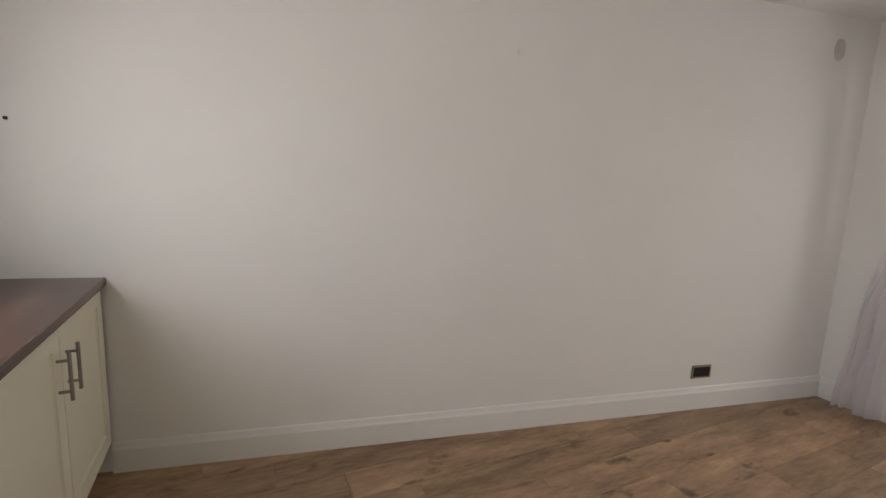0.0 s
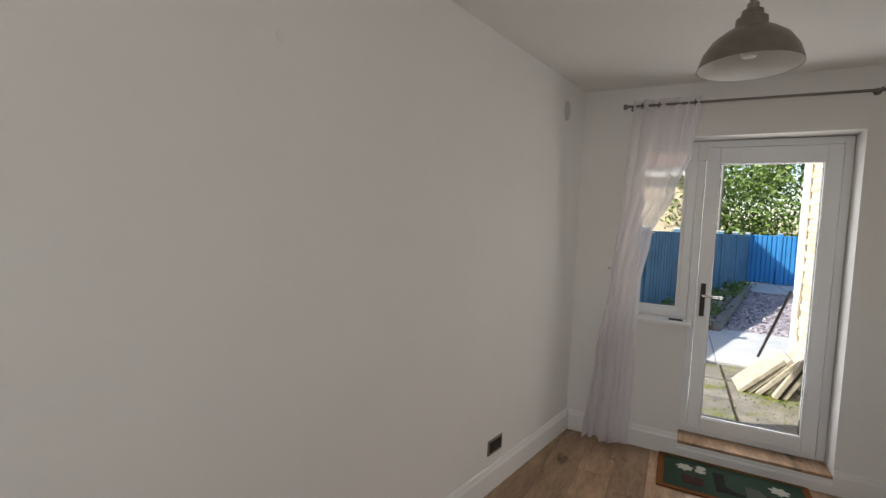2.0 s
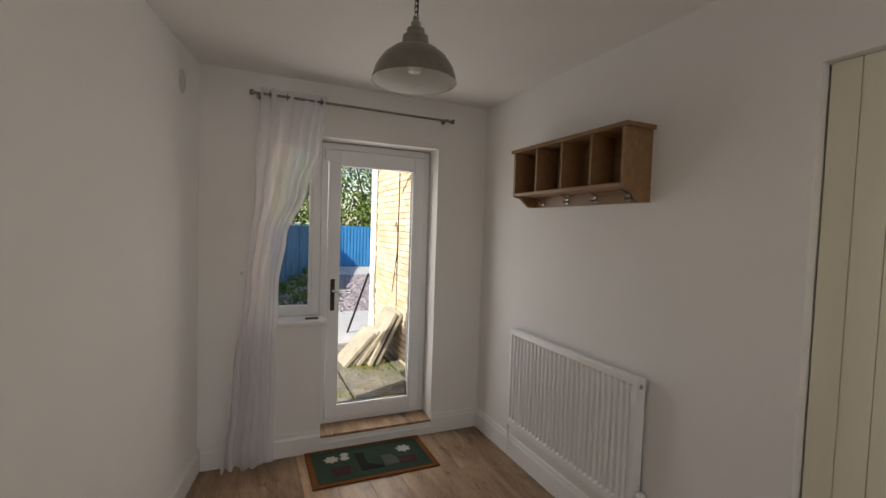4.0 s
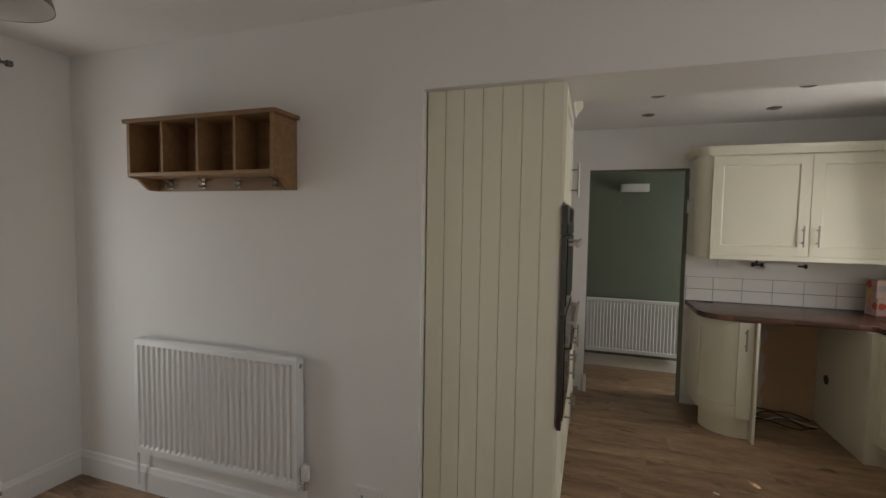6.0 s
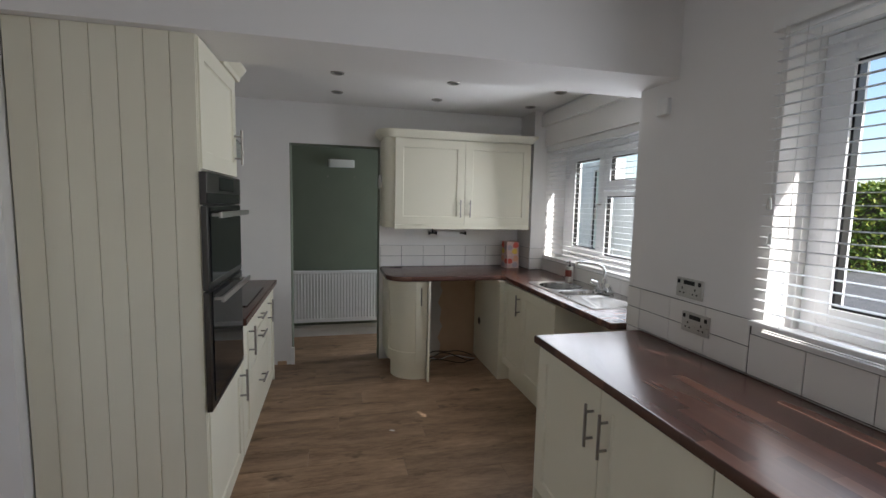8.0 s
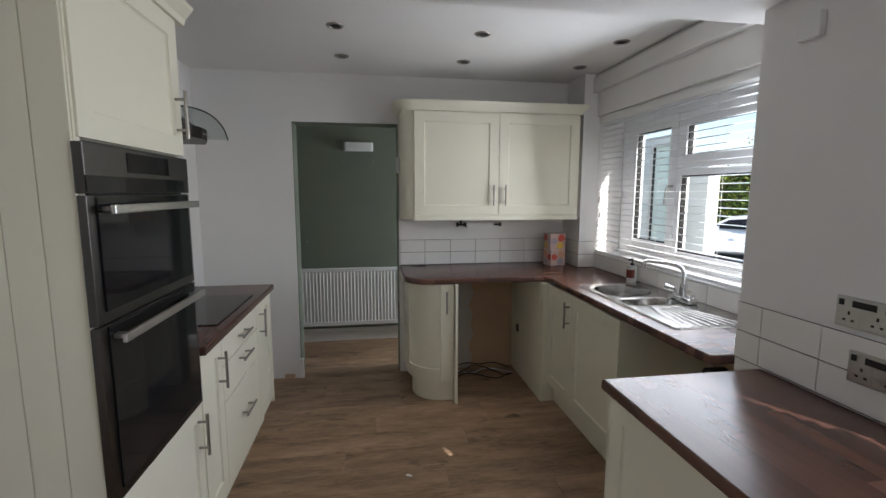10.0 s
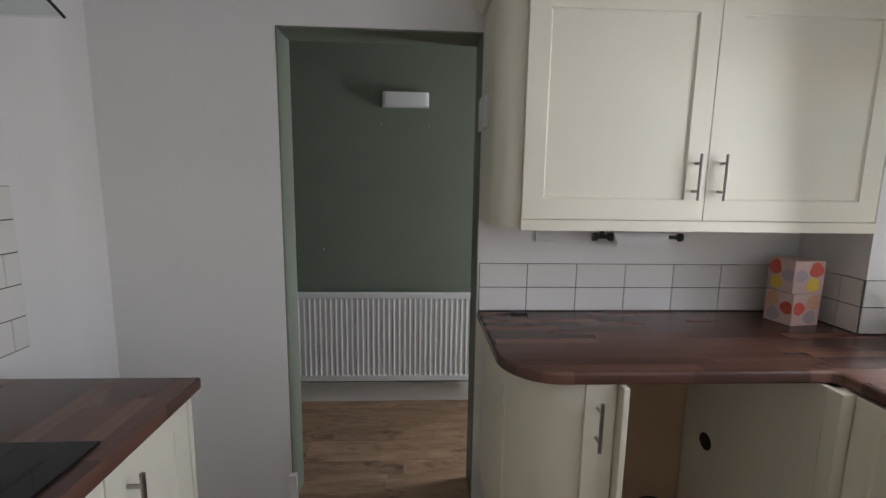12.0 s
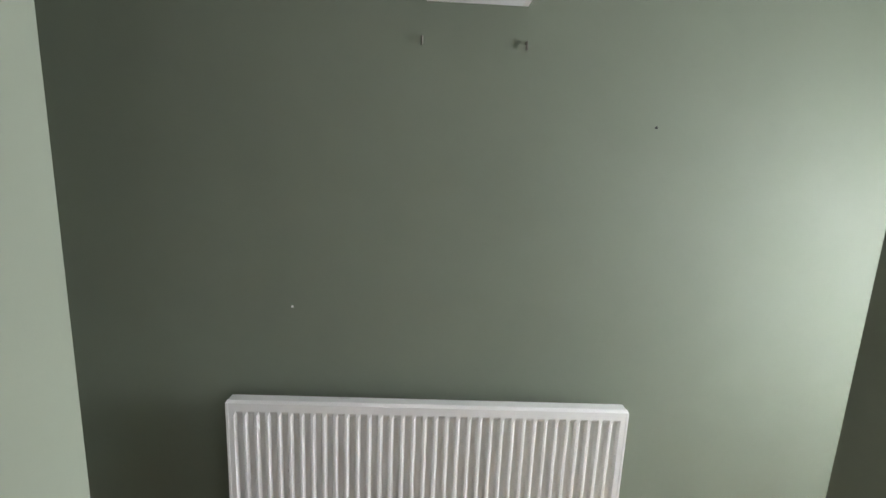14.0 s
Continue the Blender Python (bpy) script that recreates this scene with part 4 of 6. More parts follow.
# shelf with hooks
sh = thing("coat_shelf", pose(0.665, NORTH, 1.685), "oiled oak wall shelf with four cubbies and coat hooks", "shelf")
SW, SD = 0.885, 0.165
part("top", boxes((-0.018, -SD - 0.012, 0.325, SW + 0.018, 0, 0.345), bevel=0.004), SHELFWOOD, sh)
for x in (0, SW - 0.018):
    b = bmesh.new()
    pts = [(-0.0, 0.0), (-0.055, 0.0), (-0.08, 0.018), (-0.115, 0.05), (-SD, 0.06), (-SD, 0.325), (0, 0.325)]
    lo_ = [b.verts.new((x, y, z)) for y, z in pts]
    hi_ = [b.verts.new((x + 0.018, y, z)) for y, z in pts]
    for i in range(7):
        b.faces.new((lo_[i], lo_[(i + 1) % 7], hi_[(i + 1) % 7], hi_[i]))
    b.faces.new(lo_)
    b.faces.new(hi_[::-1])
    bmesh.ops.recalc_face_normals(b, faces=b.faces)
    part("side", b, SHELFWOOD, sh)
for i in (1, 2, 3):
    x = SW * i / 4
    part("divider", boxes((x - 0.008, -SD + 0.008, 0.082, x + 0.008, -0.012, 0.325), bevel=0.002), SHELFWOOD, sh)
part("bottom", boxes((0.018, -SD, 0.064, SW - 0.018, -0.012, 0.082), bevel=0.003), SHELFWOOD, sh)
part("back", boxes((0.018, -0.012, 0.0, SW - 0.018, 0, 0.325)), SHELFWOOD, sh)
for i in range(4):
    x = SW * (i + 0.5) / 4
    b = bmesh.new()
    tube(b, [(x, -0.012, 0.045), (x, -0.03, 0.05), (x, -0.055, 0.06), (x, -0.066, 0.075)], 0.005, 8)
    tube(b, [(x, -0.012, 0.03), (x, -0.028, 0.018), (x, -0.042, 0.02), (x, -0.047, 0.032)], 0.005, 8)
    box(b, x - 0.009, -0.016, 0.012, x + 0.009, -0.012, 0.058)
    part("hook", b, NICKEL, sh, "satin metal double coat hook", True)


# radiators
def radiator(m, w, h, ribs, label, valve_side=1):
    """A ribbed panel radiator; local x across, front towards -y, z = 0 at its lower edge."""
    r = thing("radiator", m, label, "radiator", "white panel radiators")
    b = bmesh.new()
    e = 0.018
    pitch = (w - 2 * e) / ribs
    xs = [(0.0, 0.0)]
    for i in range(ribs):
        x = e + i * pitch
        xs += [(x + pitch * 0.10, 0.0), (x + pitch * 0.30, 0.010), (x + pitch * 0.70, 0.010), (x + pitch * 0.90, 0.0)]
    xs.append((w, 0.0))
    zs = [(0.0, 0), (0.034, 0), (0.048, 1), (h - 0.048, 1), (h - 0.034, 0), (h - 0.008, 0), (h, -0.6)]
    rows = [[b.verts.new((x, -0.055 + (d * k if k > 0 else 0.012 * -k), z)) for x, d in xs] for z, k in zs]
    for a, c in zip(rows, rows[1:]):
        for i in range(len(xs) - 1):
            b.faces.new((a[i], a[i + 1], c[i + 1], c[i]))
    bmesh.ops.recalc_face_normals(b, faces=b.faces)
    part("front_panel", b, RADW, r)
    part("back_panel", boxes((0.01, -0.012, 0.01, w - 0.01, -0.004, h - 0.01)), RADW, r)
    g = boxes((0.008, -0.052, h - 0.012, w - 0.008, -0.008, h - 0.003), bevel=0.002)
    part("top_cover", g, RADW, r)
    for x in (0.0, w - 0.003):
        part("side_cover", boxes((x - 0.003, -0.056, 0.0, x + 0.006, -0.002, h - 0.007), bevel=0.002), RADW, r)
    part("bottom_plate", boxes((0.004, -0.05, 0.002, w - 0.004, -0.006, 0.008)), RADW, r)
    xv, s = (w, 1) if valve_side > 0 else (0, -1)
    v = part("valve", rods(((xv, -0.03, 0.03), (xv + s * 0.035, -0.03, 0.03), 0.011), ((xv + s * 0.032, -0.03, 0.045), (xv + s * 0.032, -0.03, 0.0), 0.012)), CHROME, r, "chrome radiator valve", True)
    part("valve_head", lathe(bmesh.new(), [(0.001, 0.125), (0.015, 0.124), (0.02, 0.115), (0.021, 0.055), (0.015, 0.045)], 20, (xv + s * 0.032, -0.03, 0)), PLASTIC, v, "white thermostatic valve head", True)
    part("pipe", rods(((xv + s * 0.032, -0.03, 0.0), (xv + s * 0.032, -0.03, -0.2), 0.0075)), PLASTIC, r)
    xo = -0.02 if valve_side > 0 else w + 0.02
    v = part("lockshield", rods(((xo * 0.3 if valve_side > 0 else w, -0.03, 0.03), (xo, -0.03, 0.03), 0.009), ((xo, -0.03, 0.06), (xo, -0.03, 0.0), 0.011)), CHROME, r, "chrome lockshield valve", True)
    part("pipe", rods(((xo, -0.03, 0.0), (xo, -0.03, -0.2), 0.0075)), PLASTIC, r)
    part("plug", rods(((w, -0.03, h - 0.04), (w + 0.008, -0.03, h - 0.04), 0.012), ((w + 0.008, -0.03, h - 0.04), (w + 0.011, -0.03, h - 0.04), 0.006)), CHROME, r, "chrome bleed plug", True)
    return r


radiator(pose(0.545, NORTH - 0.012, 0.255), 1.045, 0.64, 27, "white ribbed panel radiator under the coat shelf")
radiator(pose(2.598, HALL - 0.06, 0.118), 1.248, 0.608, 35, "white ribbed panel radiator on the green hall wall")

# door mat
mt = thing("door_mat", pose(0.02, 0.632, 0.0) @ Matrix.Diagonal((0.93, 1.012, 1, 1)), "green printed door mat with an orange border", "mat")
MATG = painted("mat_green", (0.026, 0.048, 0.032), 0.95, 400, 0.6, 0.25, 0.1)
MATO = painted("mat_orange", (0.16, 0.058, 0.018), 0.95, 400, 0.6, 0.2, 0.1)
MATD = painted("mat_dark", (0.014, 0.014, 0.013), 0.95, 400, 0.6, 0.2, 0.1)
MATR = painted("mat_terracotta", (0.05, 0.022, 0.018), 0.95, 400, 0.6, 0.2, 0.1)
MATW = painted("mat_white", (0.36, 0.35, 0.30), 0.95, 400, 0.6, 0.15, 0.1)
MATY = painted("mat_grey_green", (0.07, 0.08, 0.065), 0.95, 400, 0.6, 0.15, 0.1)
part("border", boxes((0, 0, 0.0005, 0.475, 0.79, 0.009), bevel=0.003), MATO, mt)
part("field", boxes((0.035, 0.035, 0.0075, 0.44, 0.755, 0.0105), bevel=0.001), MATG, mt)


def flat_shape(pts, z0=0.0100, z1=0.0118):
    return prism(bmesh.new(), pts, z0, z1)


for y in (0.19, 0.62):
    part("pot_motif", flat_shape([(0.37, y - 0.05), (0.37, y + 0.05), (0.27, y + 0.062), (0.27, y - 0.062)]), MATR, mt, "terracotta flower pot pattern")
for x, y, r in ((0.16, 0.15, 0.042), (0.17, 0.235, 0.028), (0.12, 0.24, 0.026), (0.17, 0.63, 0.045)):
    part("flower_motif", flat_shape([(x + r * (1 + 0.22 * math.cos(7 * a)) * math.cos(a), y + r * (1 + 0.22 * math.cos(7 * a)) * math.sin(a)) for a in [2 * math.pi * k / 28 for k in range(28)]]), MATW, mt, "white flower pattern")
part("boot_motif", flat_shape([(0.13, 0.30), (0.13, 0.36), (0.28, 0.36), (0.32, 0.40), (0.34, 0.45), (0.37, 0.45), (0.37, 0.31)]), MATD, mt, "dark wellington boot pattern")
part("can_motif", flat_shape([(0.22, 0.46), (0.22, 0.53), (0.30, 0.56), (0.36, 0.55), (0.36, 0.46)]), MATY, mt, "faded watering can pattern")

# ---------------------------------------------------------------- kitchen things
sk = thing("kitchen_sink", pose(4.742, 3.457, 0.9105, 0, 0, -90), "stainless steel inset sink with one and a half bowls", "sink")


def rounded(x0, y0, x1, y1, r, n=6):
    pts = []
    for cx, cy, a0 in ((x1 - r, y1 - r, 0), (x0 + r, y1 - r, 90), (x0 + r, y0 + r, 180), (x1 - r, y0 + r, 270)):
        pts += [(cx + r * math.cos(radians(a0 + 90 * i / n)), cy + r * math.sin(radians(a0 + 90 * i / n))) for i in range(n + 1)]
    return pts


def ring_faces(b, a, c):
    k = len(a)
    for i in range(k):
        b.faces.new((a[i], a[(i + 1) % k], c[(i + 1) % k], c[i]))


SL, SDP = 0.955, 0.44
b = bmesh.new()
ro = rounded(0, 0, SL, SDP, 0.03)
v0 = [b.verts.new((x, y, 0)) for x, y in ro]
v1 = [b.verts.new((x, y, 0.005)) for x, y in rounded(0.003, 0.003, SL - 0.003, SDP - 0.003, 0.028)]
v2 = [b.verts.new((x, y, 0.0035)) for x, y in rounded(0.018, 0.018, SL - 0.018, SDP - 0.018, 0.02)]
ring_faces(b, v0, v1)
ring_faces(b, v1, v2)
part("rim", b, SINKSTEEL, sk, "", True)
# deck plates around the bowls
part("deck", boxes((0.015, 0.015, 0.0005, SL - 0.015, 0.03, 0.0035), (0.015, SDP - 0.075, 0.0005, SL - 0.015, SDP - 0.015, 0.0035), (0.015, 0.03, 0.0005, 0.03, SDP - 0.075, 0.0035), (0.355, 0.03, 0.0005, 0.385, SDP - 0.075, 0.0035), (0.555, 0.03, 0.0005, SL - 0.015, SDP - 0.075, 0.003)), SINKSTEEL, sk)


def bowl(x0, y0, x1, y1, r, depth):
    b = bmesh.new()
    a = [b.verts.new((x, y, 0.0036)) for x, y in rounded(x0, y0, x1, y1, 0.002)]
    c = [b.verts.new((x, y, 0.0030)) for x, y in rounded(x0 + 0.004, y0 + 0.004, x1 - 0.004, y1 - 0.004, r)]
    d_ = [b.verts.new((x, y, 0.0015)) for x, y in rounded(x0 + 0.008, y0 + 0.008, x1 - 0.008, y1 - 0.008, r)]
    ring_faces(b, a, c)
    ring_faces(b, c, d_)
    e_ = [b.verts.new((x, y, 0.0012)) for x, y in rounded(x0 + 0.012, y0 + 0.012, x1 - 0.012, y1 - 0.012, r)]
    ring_faces(b, d_, e_)
    f_ = [b.verts.new((x, y, -depth)) for x, y in rounded(x0 + 0.03, y0 + 0.03, x1 - 0.03, y1 - 0.03, r * 0.8)]
    ring_faces(b, e_, f_)
    b.faces.new(f_)
    return b


part("bowl", bowl(0.03, 0.03, 0.355, SDP - 0.075, 0.13, 0.165), SINKSTEEL, sk, "", True)
part("half_bowl", bowl(0.385, 0.03, 0.555, SDP - 0.075, 0.075, 0.12), SINKSTEEL, sk, "", True)
for i in range(8):
    y = 0.06 + i * 0.042
    part("drain_ridge", rods(((0.585, 0.205 + (y - 0.205) * 0.45, 0.0022), (0.93, y, 0.0035), 0.0035, 8)), SINKSTEEL, sk)
for x, y, z in ((0.19, 0.2, -0.1645), (0.47, 0.2, -0.1195)):
    part("waste", rods(((x, y, z), (x, y, z + 0.004), 0.035, 20)), CHROME, sk)

tp = thing("kitchen_tap", pose(5.115, 2.955, 0.914), "chrome mixer tap with a long swivel spout", "tap")
part("base", boxes((-0.03, -0.085, 0, 0.03, 0.085, 0.03), bevel=0.01), CHROME, tp, "", True)
part("body", rods(((0, 0, 0.02), (0, 0, 0.10), 0.02, 20)), CHROME, tp, "", True)
b = bmesh.new()
tube(b, [(0, 0, 0.09), (0, 0, 0.155), (-0.008, 0.012, 0.18), (-0.022, 0.035, 0.195), (-0.05, 0.08, 0.20), (-0.105, 0.17, 0.20), (-0.115, 0.186, 0.196), (-0.118, 0.19, 0.165)], 0.011, 12)
part("spout", b, CHROME, tp, "", True)
for s in (-1, 1):
    part("knob", rods(((0, s * 0.075, 0.03), (0, s * 0.075, 0.055), 0.012), ((-0.01, s * 0.075, 0.055), (-0.045, s * 0.10, 0.07), 0.016)), CHROME, tp, "", True)

sp = thing("soap_bottle", pose(5.135, 3.482, 0.911, 0, 0, 20), "clear pump soap bottle with a dark red label", "bottle")
SOAP = painted("soap_plastic", (0.62, 0.62, 0.58), 0.25, 40, 0.02, 0.05)
part("bottle", prism(bmesh.new(), rounded(-0.03, -0.022, 0.03, 0.022, 0.012), 0, 0.118), SOAP, sp, "", True)
part("label", boxes((-0.0306, -0.0226, 0.035, 0.0, 0.018, 0.09)), painted("label_red", (0.20, 0.045, 0.03), 0.5), sp, "dark red paper label")
part("pump", rods(((0, 0, 0.117), (0, 0, 0.132), 0.012), ((0, 0, 0.13), (0, 0, 0.158), 0.004), ((0.004, 0, 0.158), (-0.034, 0, 0.155), 0.006)), BLACK, sp, "black pump top", True)

COLA = painted("carton_peach", (0.64, 0.46, 0.40), 0.6, 20, 0.02, 0.1)
for k, (z, rz, cols) in enumerate(((0.911, 8, ((0.62, 0.10, 0.06), (0.66, 0.36, 0.22), (0.42, 0.34, 0.36))), (1.042, 3, ((0.45, 0.38, 0.40), (0.66, 0.12, 0.08), (0.75, 0.52, 0.08))))):
    tx = thing("tissue_box", pose(4.925, 4.27, z, 0, 0, rz), "patterned cube tissue box in pink, red and yellow", "tissue box", "stacked tissue boxes")
    part("carton", boxes((-0.066, -0.06, 0, 0.066, 0.06, 0.13), bevel=0.003), COLA, tx)
    for i, cc in enumerate(cols):
        mm = painted("carton_print", cc, 0.6, 30, 0.02, 0.1)
        x, zz, r = ((-0.035, 0.07, 0.026), (0.028, 0.095, 0.03), (0.02, 0.035, 0.028))[i]
        pts = [(x + r * (1 + 0.15 * math.cos(3 * a + i)) * math.cos(a), zz + r * math.sin(a)) for a in [2 * math.pi * q / 20 for q in range(20)]]
        b = bmesh.new()
        lo_ = [b.verts.new((px, -0.0606, pz)) for px, pz in pts]
        hi_ = [b.verts.new((px, -0.0598, pz)) for px, pz in pts]
        ring_faces(b, lo_, hi_)
        b.faces.new(lo_)
        part("print", b, mm, tx, "coloured printed shape")
        b = bmesh.new()
        lo_ = [b.verts.new((-0.0666, px, pz)) for px, pz in pts]
        b.faces.new(lo_)
        hi_ = [b.verts.new((-0.0658, px, pz)) for px, pz in pts]
        ring_faces(b, lo_, hi_)
        part("print", b, mm, tx, "coloured printed shape")

kr = thing("kitchen_roll_holder", pose(4.122, 4.36, 1.242), "black metal holder with the end of a kitchen roll", "roll holder")
part("arm", rods(((0, 0, 0), (0.37, 0, 0), 0.008), ((0.03, 0, 0), (0.03, 0, 0.052), 0.008)), BLACK, kr, "", True)
for x in (0.0, 0.065, 0.36):
    part("stop", rods(((x - 0.006, 0, 0), (x + 0.008, 0, 0), 0.017)), BLACK, kr, "", True)
part("paper_roll", rods(((0.075, 0, 0), (0.30, 0, 0), 0.024, 20)), RADW, kr, "white paper roll", True)
part("loose_sheet", boxes((0.085, -0.0255, -0.032, 0.295, -0.0242, 0.0)), RADW, kr)
so = thing("fused_spur", pose(3.935, BACK, 1.255), "small white spur outlet under the wall cupboard", "outlet")
part("plate", boxes((-0.043, -0.009, -0.043, 0.043, 0, 0.043), bevel=0.003), PLASTIC, so)
part("switch", boxes((-0.012, -0.013, -0.015, 0.012, -0.008, 0.015), bevel=0.001), PLASTIC, so)
ap = thing("control_panel", pose(3.656, 4.323, 1.712), "white keypad fixed to the rounded end of the wall cupboard", "control panel")
part("case", boxes((-0.020, -0.075, -0.058, 0.0, 0.075, 0.058), bevel=0.005), PLASTIC, ap)
for i in range(6):
    part("button", boxes((-0.023, -0.035 + 0.022 * (i % 2) * 2, -0.05 + 0.045 * (i // 2), -0.0195, -0.015 + 0.022 * (i % 2) * 2, -0.03 + 0.045 * (i // 2)), bevel=0.001), RADW, ap)
solid("magnet_key", boxes((3.79, 4.36, 0.911, 3.86, 4.385, 0.919), (3.74, 4.365, 0.911, 3.79, 4.38, 0.915), bevel=0.003), BLACK, "small dark cable end lying on the worktop", "cable")

for i, (x, y) in enumerate(((3.262, 3.41), (4.085, 3.41), (4.94, 3.41), (3.262, 3.96), (4.085, 3.96), (4.94, 3.96))):
    sl = thing("spotlight", pose(x, y, CEIL_K), "small recessed ceiling spotlight with a metal rim, switched off", "spotlight", "recessed kitchen spotlights")
    part("rim", lathe(bmesh.new(), [(0.032, -0.001), (0.034, -0.006), (0.042, -0.007), (0.047, -0.003), (0.048, 0.0)], 28), NICKEL, sl, "", True)
    part("lamp", lathe(bmesh.new(), [(0.001, -0.002), (0.02, -0.003), (0.033, -0.001)], 24), DARKMETAL, sl, "dark unlit lamp", True)

# empty appliance space: bare plaster and loose cables
PLASTER = painted("bare_plaster_pink", (0.52, 0.355, 0.225), 0.9, 50, 0.3, 0.12)
PATCHW = painted("old_plaster_grey", (0.50, 0.46, 0.40), 0.9, 40, 0.3, 0.15)
b = bmesh.new()
pts = [(4.255, 0.0)] + [(4.262 + 0.018 * math.sin(k * 2.1) + 0.01 * math.sin(k * 5.3), 0.06 + k * 0.06) for k in range(13)] + [(4.36, 0.805), (4.40, 0.845), (4.62, 0.85), (4.62, 0.0)]
lo_ = [b.verts.new((x, BACK - 0.006, z)) for x, z in pts]
hi_ = [b.verts.new((x, BACK - 0.002, z)) for x, z in pts]
ring_faces(b, lo_, hi_)
b.faces.new(lo_)
bmesh.ops.recalc_face_normals(b, faces=b.faces)
structure("wall_plaster_patch", b, PLASTER, "bare pinkish plaster behind the empty appliance space")
structure("wall_plaster_grey", boxes((4.023, BACK - 0.0035, 0.0, 4.30, BACK - 0.001, 0.868)), PATCHW, "grey unpainted wall behind the empty appliance space")
for k in range(4):
    cb = bmesh.new()
    pts = [(4.06 + 0.5 * f + 0.02 * math.sin(7 * f + k), 4.33 - 0.05 * k + 0.06 * math.sin(9 * f + k * 1.7) * (1 - f * 0.4), 0.012 + 0.07 * max(0, math.sin(3.1 * f + 0.3 * k)) * (1 if k % 2 == 0 else 0.25)) for f in [i / 22 for i in range(23)]]
    tube(cb, pts, 0.005, 7)
    solid("cable", cb, (BLACK, PLASTIC, BLACK, DARKMETAL)[k], "loose appliance cable on the floor", "cable", "", "loose cables", True)
# thin sheet over the white wall that makes this end darker and browner
structure("wall_plaster_side", boxes((KEAST - 0.005, 2.206, 0.0, KEAST - 0.001, 2.799, 0.868)), PLASTER, "tan sheet over the side wall of the empty appliance space")
solid("pipe_stub", rods(((5.19, 2.715, 0.585), (5.10, 2.715, 0.585), 0.045, 18)), BLACK, "black waste pipe stub in the appliance space", "pipe")
solid("paint_fleck", prism(bmesh.new(), [(3.595, 3.02), (3.622, 3.003), (3.632, 3.014), (3.607, 3.03)], 0.0, 0.002), PLASTIC, "small white scrap on the floor", "scrap")
bb = boxes((2.72, BACK - 0.02, 0.0, 2.80, BACK - 0.002, 0.035), bevel=0.006)
structure("trim_broken_plaster", bb, PLASTER, "chipped plaster at the doorway corner")

# hall
hl = thing("wall_light", pose(3.313, HALL, 1.962), "white oblong up and down wall light, switched off", "wall lamp")
part("body", prism(bmesh.new(), [(-0.147, 0), (-0.147, -0.05)] + arc((-0.117, -0.05), 0.03, 180, 270, 5, lambda x, y: (x, y)) + arc((0.117, -0.05), 0.03, 270, 360, 5, lambda x, y: (x, y)) + [(0.147, 0)], -0.042, 0.042), PLASTIC, hl, "", True)
part("lens", boxes((-0.13, -0.07, -0.0435, 0.13, -0.01, -0.0415)), UPVC, hl)
for x in (3.157, 3.462):
    pn = solid("wall_screw", rods(((x, HALL, 1.818), (x, HALL - 0.014, 1.818), 0.003), ((x, HALL - 0.012, 1.823), (x, HALL - 0.012, 1.80), 0.0035)), NICKEL, "small bare steel screw in the green wall", "screw", "", "bare screws")
for x, z, m in ((2.77, 0.995, PLASTIC), (3.877, 1.60, BLACK)):
    solid("wall_screw", rods(((x, HALL, z), (x, HALL - 0.003, z), 0.004)), m, "tiny plugged hole in the green wall", "wall plug")

# ---------------------------------------------------------------- outside, garden side
def ground_material(name, c0, c1, moss, moss_cut, scale, rough=0.85):
    m, n, l, b = nodes_of(name, rough, 0, 0.3)
    v = coords(n, l)
    base = ramp(n, l, tex_noise(n, l, scale, 8, v, 0.65).outputs["Fac"], [(0.3, c0), (0.7, c1)])
    mask = ramp(n, l, tex_noise(n, l, 2.2, 7, v, 0.7).outputs["Fac"], [(moss_cut, (0, 0, 0)), (moss_cut + 0.12, (1, 1, 1))])
    mx = n.new("ShaderNodeMixRGB")
    mx.inputs["Color2"].default_value = (*moss, 1)
    l.new(mask.outputs["Color"], mx.inputs["Fac"])
    l.new(base.outputs["Color"], mx.inputs["Color1"])
    l.new(mx.outputs["Color"], b.inputs["Base Color"])
    bump_on(n, l, b, tex_noise(n, l, scale * 4, 6, v).outputs["Fac"], 0.5, 0.01)
    return m


EARTH = ground_material("earth", (0.06, 0.05, 0.04), (0.14, 0.12, 0.09), (0.05, 0.08, 0.02), 0.55, 3)
OLDSLAB = ground_material("old_paving", (0.11, 0.105, 0.098), (0.29, 0.275, 0.25), (0.15, 0.165, 0.03), 0.49, 5, 0.4)
PALESLAB = ground_material("pale_paving", (0.36, 0.39, 0.42), (0.47, 0.50, 0.53), (0.28, 0.28, 0.26), 0.66, 6)
STACKSLAB = ground_material("stored_slab", (0.29, 0.27, 0.22), (0.44, 0.41, 0.35), (0.20, 0.20, 0.13), 0.62, 6)
SLATE = ground_material("slate_chips", (0.24, 0.225, 0.25), (0.46, 0.43, 0.47), (0.22, 0.20, 0.22), 0.7, 9)
BLUEFENCE = painted("fence_blue", (0.060, 0.150, 0.235), 0.7, 40, 0.3, 0.25, 0.3)
BLUEPALE = painted("fence_bright_blue", (0.025, 0.22, 0.50), 0.7, 40, 0.3, 0.15, 0.3)
SLEEPER = painted("grey_sleeper", (0.16, 0.155, 0.15), 0.9, 30, 0.4, 0.2)
MORTAR = painted("mortar", (0.60, 0.53, 0.42), 0.95, 80, 0.4, 0.1)
RENDER = painted("buff_render", (0.62, 0.53, 0.39), 0.9, 30, 0.3, 0.08)
